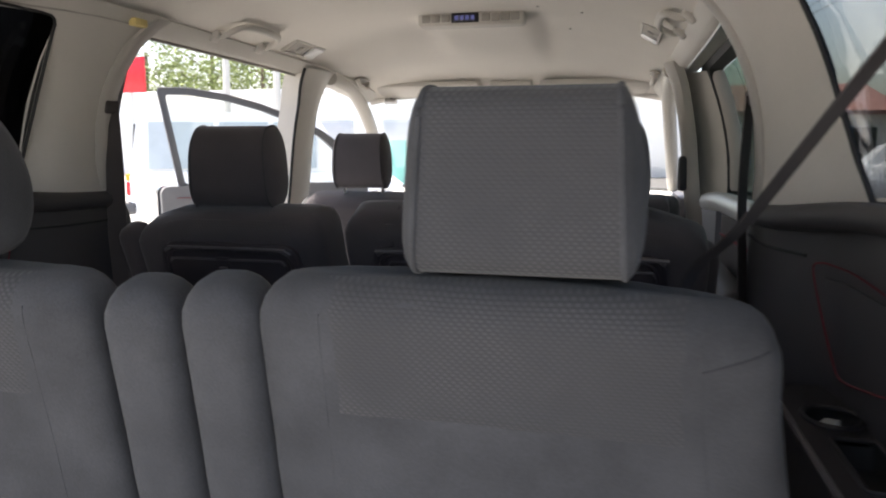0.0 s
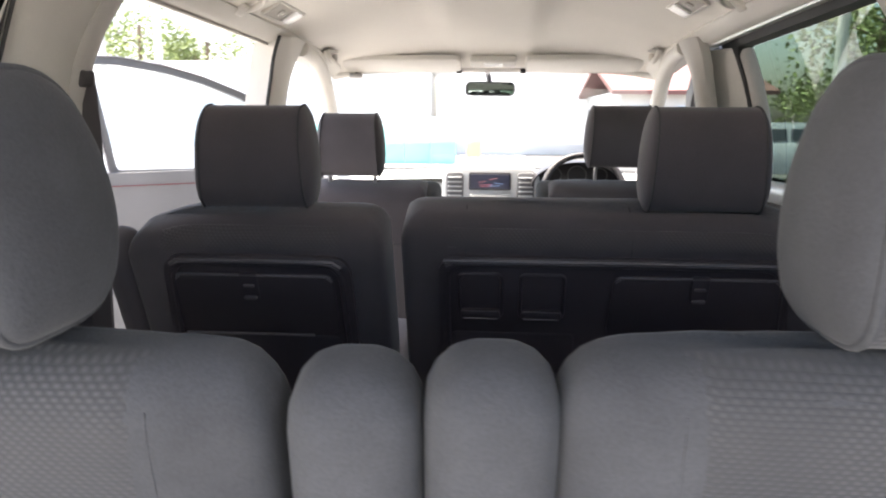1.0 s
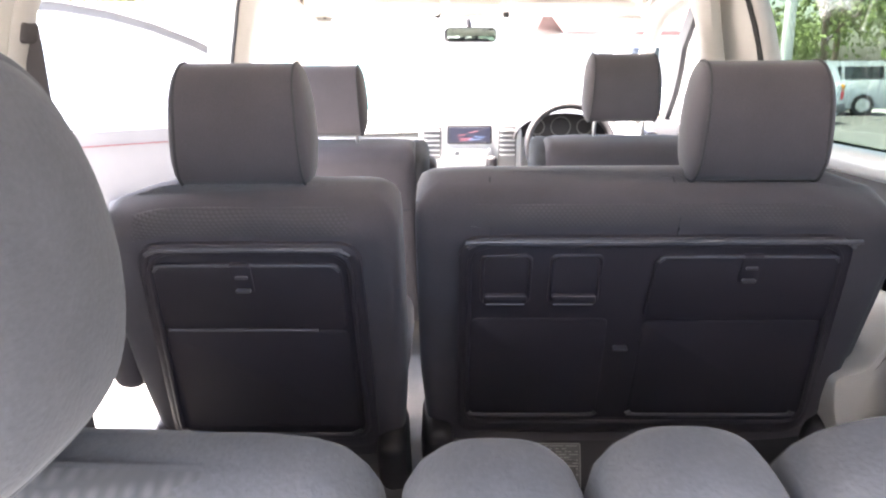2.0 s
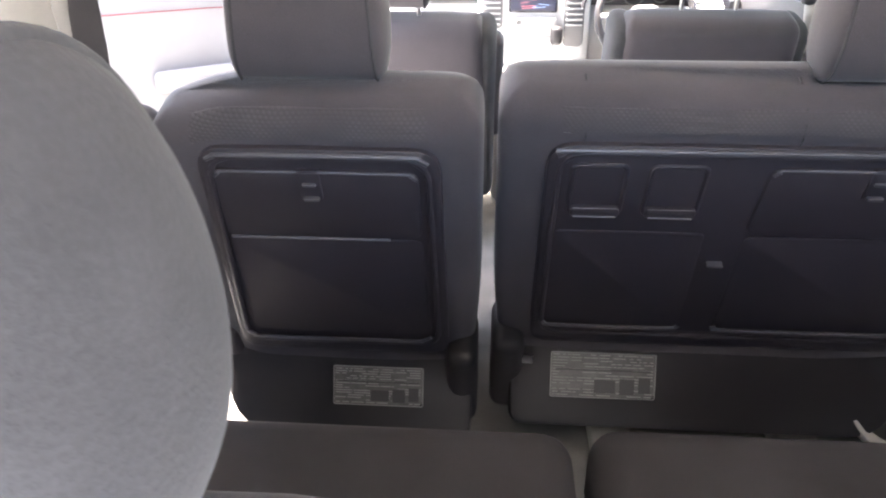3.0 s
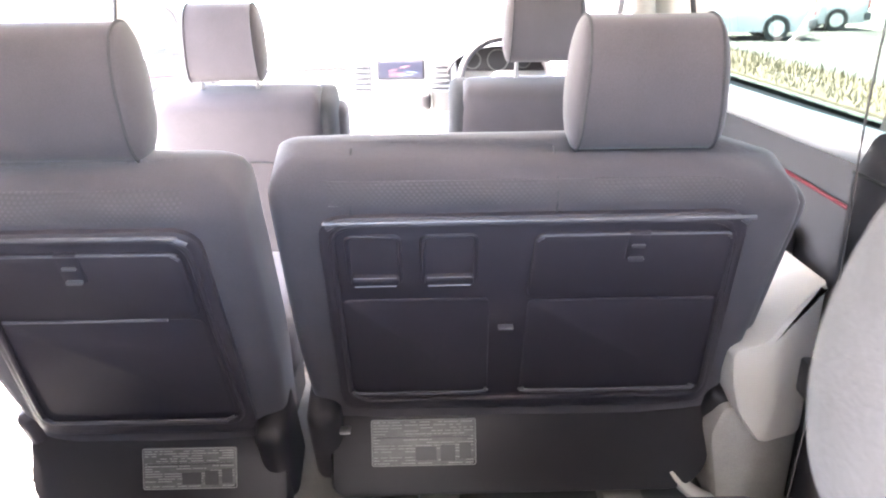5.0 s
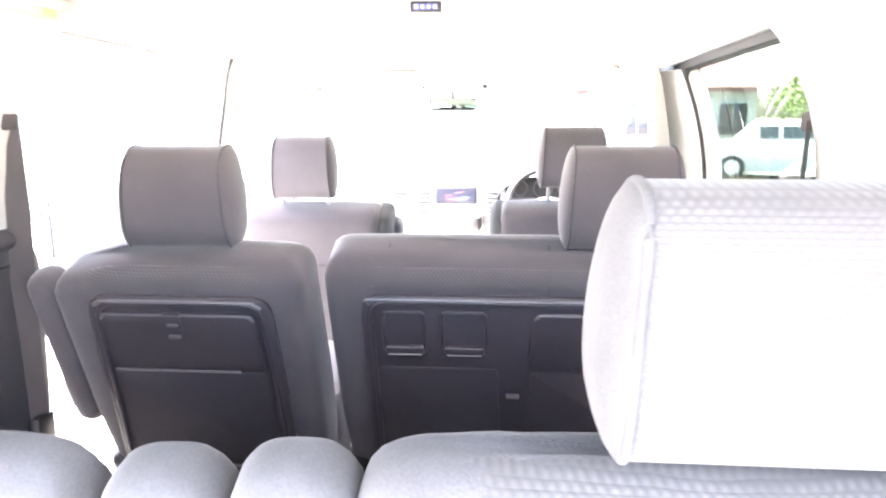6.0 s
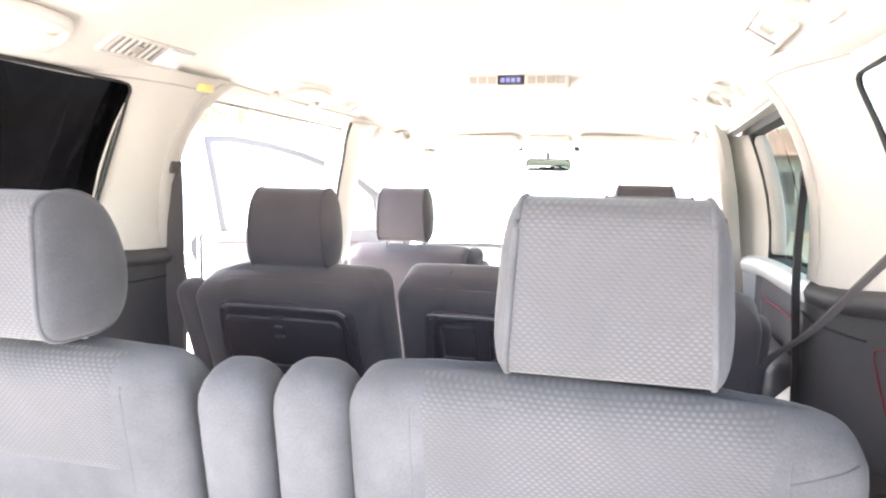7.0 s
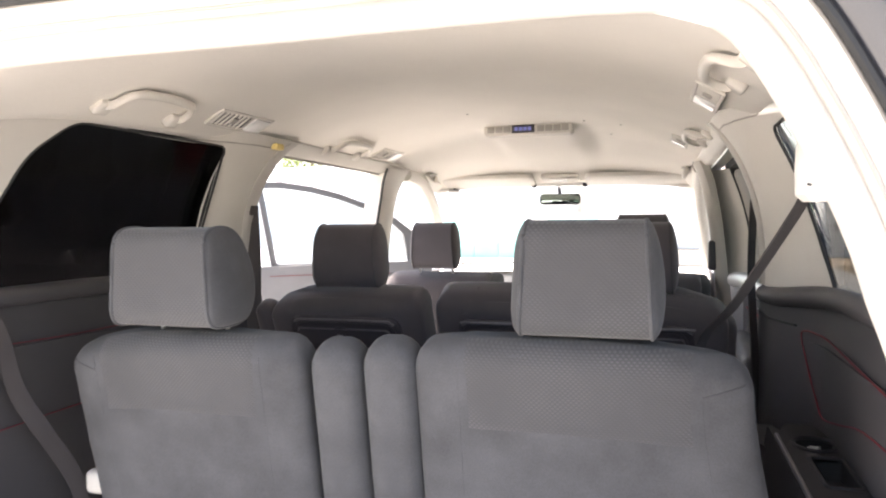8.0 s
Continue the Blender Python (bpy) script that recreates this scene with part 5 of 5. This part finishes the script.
bm = loft([[(0.011 * u, 0.0035 * (1 - u * u) * v, 0.003 * u * u + 0.001 * abs(v)) for v in (-1, 0, 1)] for u in (-1, -0.6, 0, 0.6, 1)], False, False)
bmesh.ops.solidify(bm, geom=bm.faces[:], thickness=0.0006)
part("blade", bm, ORANGE, scrap)
# ---- outside ----
bm = bmesh.new()
bmesh.ops.create_grid(bm, x_segments=4, y_segments=4, size=1200)
moved(bm, 0, 0, -0.45)
tagged(part("ground", bm, ASPHALT), "pale worn concrete and asphalt of a parking lot", "ground", kind="structure")
verge = thing("verge", "strip of dry grass and low weeds beside the parking lot", "grass", kind="stuff")
part("soil", box(5.2, 6.7, 3.0, 40.0, -0.47, -0.40, 0.02), VERGE, verge)
rnd = random.Random(11)
b = bmesh.new()
for k in range(2600):
    x, y = rnd.uniform(5.2, 6.7), rnd.uniform(3.0, 22.0)
    h, a = rnd.uniform(0.04, 0.16), rnd.uniform(0, 6.28)
    dx, dy = 0.012 * math.cos(a), 0.012 * math.sin(a)
    tip = (x + rnd.uniform(-0.05, 0.05), y + rnd.uniform(-0.05, 0.05), -0.40 + h)
    b.faces.new([b.verts.new(p) for p in ((x - dx, y - dy, -0.40), (x + dx, y + dy, -0.40), tip)])
part("blades", b, GRASS, verge, "", False)
tagged(part("pavement", box(1.05, 5.2, -6.0, 70.0, -0.449, -0.442, 0), ROAD), "dark worn asphalt beside the minivan", "asphalt", kind="structure")
tagged(part("road", box(6.7, 13.0, -5.0, 70.0, -0.449, -0.44, 0), ROAD), "grey asphalt road past the verge", "road", kind="structure")


def car(name, label, m, paint, tall=1.9, length=4.6, width=1.7, glass=None):
    """A parked vehicle, tail towards -y: body shell, glasshouse, wheels, lamps."""
    t = thing(name, label, "car", m)
    hw = width / 2
    shell = []
    for y, z0, z1, k in ((0, 0.35, 0.95, 0.93), (0.06, 0.25, 1.0, 0.98), (0.3, 0.22, 1.02, 1.0), (length * 0.5, 0.22, 1.0, 1.0), (length - 0.9, 0.22, 0.98, 1.0), (length - 0.2, 0.25, 0.86, 0.96), (length, 0.32, 0.7, 0.88)):
        shell.append([(s * hw * k * f, y, z) for s, z, f in ((-1, z0, 0.96), (-1, z0 + 0.1, 1), (-1, z1 - 0.06, 1), (-1, z1, 0.95), (1, z1, 0.95), (1, z1 - 0.06, 1), (1, z0 + 0.1, 1), (1, z0, 0.96))])
    part("body", loft(shell), paint, t)
    gh = []
    for y, z, k in ((0.04, 1.0, 0.93), (0.16, tall - 0.12, 0.80), (0.35, tall, 0.78), (length * 0.62, tall, 0.78), (length * 0.66, tall - 0.06, 0.78), (length - 1.0, 0.96, 0.9)):
        gh.append([(-hw * 0.93, y, 0.96), (-hw * k, y, z), (hw * k, y, z), (hw * 0.93, y, 0.96)])
    part("cabin", loft(gh), paint, t)
    for s in (-1, 1):
        for ya, yb in ((0.35, 1.4), (1.5, 2.3), (2.4, length * 0.66)):
            w = loft([[(s * hw * f, y, z) for y in (ya, yb)] + [(s * hw * (f - 0.03), y, z) for y in (yb, ya)] for z, f in ((1.06, 0.955), (tall - 0.16, 0.835))])
            part("window", w, glass or CAR_GLASS, t, "side window")
        for y in (0.85, length - 0.85):
            wh = part("wheel", tube([(s * (hw - 0.2), y, 0.31), (s * (hw + 0.01), y, 0.31)], 0.31, 24), RUBBER, t)
            part("rim", tube([(s * (hw + 0.0), y, 0.31), (s * (hw + 0.02), y, 0.31)], 0.19, 16), SILVER, wh)
        part("tail_lamp", box(s * (hw - 0.12) - 0.09, s * (hw - 0.12) + 0.09, -0.03, 0.08, 0.62, 0.85, 0.02), LAMP_RED, t, "red tail lamp")
        part("turn_lamp", box(s * (hw - 0.12) - 0.09, s * (hw - 0.12) + 0.09, -0.03, 0.08, 0.86, 0.98, 0.02), LAMP_AMBER, t, "amber turn lamp")
        part("head_lamp", box(s * (hw - 0.25) - 0.13, s * (hw - 0.25) + 0.13, length - 0.16, length - 0.02, 0.6, 0.74, 0.03), LENS, t)
    part("rear_window", loft([[(x * hw, y, z) for x in (-0.8, 0.8)] + [(x * hw, y + 0.03, z) for x in (0.8, -0.8)] for y, z in ((0.035, 1.1), (0.11, tall - 0.2))]), CAR_GLASS, t, "dark rear window")
    part("bumper", box(-hw, hw, -0.1, 0.15, 0.3, 0.52, 0.06, 3), BUMPER, t, "dark grey bumper")
    part("plate", box(-0.16, 0.16, -0.115, -0.1, 0.36, 0.46, 0.005), LENS, t, "blank number plate")
    return t


car("van", "white panel van parked beyond the open sliding door", pose(-7.7, 11.4, -0.45, 0, 0, -69), WHITE_PAINT, 2.0, 4.7, 1.75, VAN_GLASS)
car("parked_car", "silver car standing across the road", pose(9.6, 19.5, -0.45, 0, 0, 80), PALE_PAINT, 1.5, 4.3, 1.7)
car("parked_car", "silver car standing across the road beside a house", pose(12.6, 22.5, -0.45, 0, 0, 84), PALE_PAINT, 1.55, 4.3, 1.7)


def house(name, label, m, w, d, h, wall, roofm):
    t = thing(name, label, "house", m)
    part("wall", box(-w / 2, w / 2, 0, d, 0, h, 0.02), wall, t)
    part("roof", loft([[(x, y, z) for y, z in ((-0.4, h), (d / 2, h + 1.15), (d + 0.4, h), (d + 0.4, h - 0.15), (d / 2, h + 1.0), (-0.4, h - 0.15))] for x in (-w / 2 - 0.4, w / 2 + 0.4)]), roofm, t, "red-brown roof")
    for k in range(3):
        x = -w / 2 + w * (k + 0.5) / 3
        wd = part("window", box(x - 0.55, x + 0.55, -0.06, 0.02, 0.9, 2.1, 0.02), SILVER, t, "aluminium framed window")
        part("pane", box(x - 0.5, x - 0.02, -0.08, -0.05, 0.95, 2.05, 0.005), CAR_GLASS, wd)
        part("pane", box(x + 0.02, x + 0.5, -0.08, -0.05, 0.95, 2.05, 0.005), CAR_GLASS, wd)
        wd = part("window", box(-w / 2 - 0.06, -w / 2 + 0.02, d * (k + 0.5) / 3 - 0.5, d * (k + 0.5) / 3 + 0.5, 0.9, 2.1, 0.02), SILVER, t, "aluminium framed window")
        part("pane", box(-w / 2 - 0.08, -w / 2 - 0.05, d * (k + 0.5) / 3 - 0.44, d * (k + 0.5) / 3 + 0.44, 0.96, 2.04, 0.005), CAR_GLASS, wd)
    return t


house("house", "low house with pale wall and red-brown roof across the road", pose(6.7, 27.0, -0.45, 0, 0, 3), 5.0, 7, 2.6, WALL_PALE, ROOF_RED)

# a teal hoarding, a pale shed and a long white building ahead of the car
hoard = thing("hoarding", "pale teal sheet hoarding ahead of the car", "fence")
for k in range(7):
    part("sheet", box(-8.0 + 0.92 * k, -7.1 + 0.92 * k, 26.0, 26.05, -0.45, 1.2 - 0.25 * (k % 3 == 1), 0.01), TEAL, hoard)
    part("post", tube([(-8.02 + 0.92 * k, 26.1, -0.45), (-8.02 + 0.92 * k, 26.1, 1.3)], 0.03, 8), STEEL, hoard)
shed = thing("shed", "pale corrugated shed ahead of the car", "shed")
part("wall", box(-3.0, 10.0, 34.0, 40.0, -0.45, 3.2, 0.03), WHITE_PAINT, shed)
part("roof", box(-3.4, 10.4, 33.6, 40.4, 3.2, 3.4, 0.03), WHITE_PAINT, shed)
# Added building: its white stands in for the blown-out daylight background.
filler_hall = thing("filler_hall", "added long white building filling the blown-out view beyond the parked cars", "building")
part("wall", box(-34.0, -3.2, 31.0, 38.0, -0.45, 3.3, 0.03), WHITE_PAINT, filler_hall)
part("roof", box(-34.4, -3.0, 30.6, 38.4, 3.3, 3.5, 0.03), WHITE_PAINT, filler_hall)
for k in range(8):
    wd = part("window", box(-32.0 + 3.2 * k, -30.2 + 3.2 * k, 30.93, 31.02, 0.9, 2.1, 0.02), SILVER, filler_hall, "aluminium framed window")
    part("pane", box(-31.9 + 3.2 * k, -30.3 + 3.2 * k, 30.90, 30.94, 1.0, 2.0, 0.01), PALE_PAINT, wd)
ob_ = thing("notice_board", "small orange board standing on the lot", "sign", pose(-0.95, 26.0, -0.45))
part("board", box(-0.25, 0.25, -0.03, 0.03, 0.25, 0.95, 0.02), ORANGE, ob_)
part("leg", box(-0.2, -0.14, -0.02, 0.02, 0, 0.3, 0.005), STEEL, ob_)
part("leg", box(0.14, 0.2, -0.02, 0.02, 0, 0.3, 0.005), STEEL, ob_)
sign = thing("sign_board", "red and white sign board on a post", "sign", pose(-14.6, 20.5, -0.45))
part("board", box(-0.6, 0.6, -0.05, 0.05, 3.1, 4.2, 0.02), LAMP_RED, sign, "red board")
part("post", tube([(0, 0.1, 0), (0, 0.1, 4.3)], 0.06, 10), SILVER, sign)

# poles with wires
for x, y in ((9.0, 21.0), (9.0, 46.0), (-15.2, 27.5), (-13.2, 28.0)):
    pl = thing("utility_pole", "grey concrete utility pole", "utility pole", pose(x, y, -0.45), "utility poles")
    part("shaft", loft([[(r * math.cos(2 * math.pi * k / 12), r * math.sin(2 * math.pi * k / 12), z) for k in range(12)] for z, r in ((0, 0.17), (9.0, 0.11))]), WALL_PALE, pl)
    part("cross_arm", box(-0.9, 0.9, -0.05, 0.05, 8.2, 8.32, 0.01), STEEL, pl)
for k in range(3):
    dx = -0.8 + 0.8 * k
    wire = thing("power_line", "thin dark overhead power line", "power line", None, "power lines")
    part("strand", tube(smooth_line([(9 + dx, -8, 7.7), (9 + dx, 6, 7.2), (9 + dx, 21, 7.8), (9 + dx, 33, 7.3), (9 + dx, 46, 7.8)], 8), 0.014, 5), RUBBER, wire)


def tree(x, y, h, r, seed, label):
    """A tapered trunk with limbs and a ragged crown of many small leaf clumps."""
    rn = random.Random(seed)
    t = thing("tree", label, "tree", pose(x, y, -0.45), "trees")
    b = bmesh.new()
    tube(smooth_line([(0, 0, 0), (0.05, 0.03, h * 0.3), (-0.04, 0.06, h * 0.6), (0.02, 0, h * 0.85)], 4), 0.12, 8, b)
    limbs = []
    for k in range(9):
        a, z = rn.uniform(0, 6.28), h * rn.uniform(0.35, 0.75)
        e = Vector((r * 0.7 * math.cos(a), r * 0.7 * math.sin(a), z + h * rn.uniform(0.05, 0.2)))
        limbs.append(e)
        tube([(0, 0, z - 0.3), e * 0.5 + Vector((0, 0, z * 0.5)), e], 0.04, 6, b)
    part("trunk", b, BARK, t)
    vs, fs = [], []
    for k in range(2600):
        c = limbs[k % 9] + Vector((rn.gauss(0, r * 0.34), rn.gauss(0, r * 0.34), rn.gauss(0, h * 0.12)))
        s = rn.uniform(0.07, 0.16)
        u = Vector((rn.gauss(0, 1), rn.gauss(0, 1), rn.gauss(0, 1))).normalized() * s
        w = u.cross(Vector((rn.gauss(0, 1), rn.gauss(0, 1), rn.gauss(0, 1)))).normalized() * s
        i = len(vs)
        vs += [c - u, c + w * 0.6, c + u, c - w * 0.6]
        fs.append((i, i + 1, i + 2, i + 3))
    me = bpy.data.meshes.new("crown")
    me.from_pydata([v[:] for v in vs], [], fs)
    me.materials.append(LEAF)
    ob = new("crown", me)
    ob.parent = t
    return t


for k, (x, y, h, r) in enumerate(((-20.5, 41, 8.0, 2.4), (-24.5, 42, 9.0, 2.8), (-28.5, 41, 8.5, 2.6), (-17.0, 42, 7.0, 2.0), (14.0, 21.0, 6.5, 2.6), (16.5, 24.5, 7.5, 2.8), (13.2, 27.5, 6.0, 2.4), (16, 17, 6.0, 2.4), (15.4, 31, 7.5, 3), (19.5, 10, 7, 2.8), (15.5, 37.5, 3.9, 2.0))):
    tree(x, y, h, r, 40 + k, "leafy green tree beyond the parking lot")
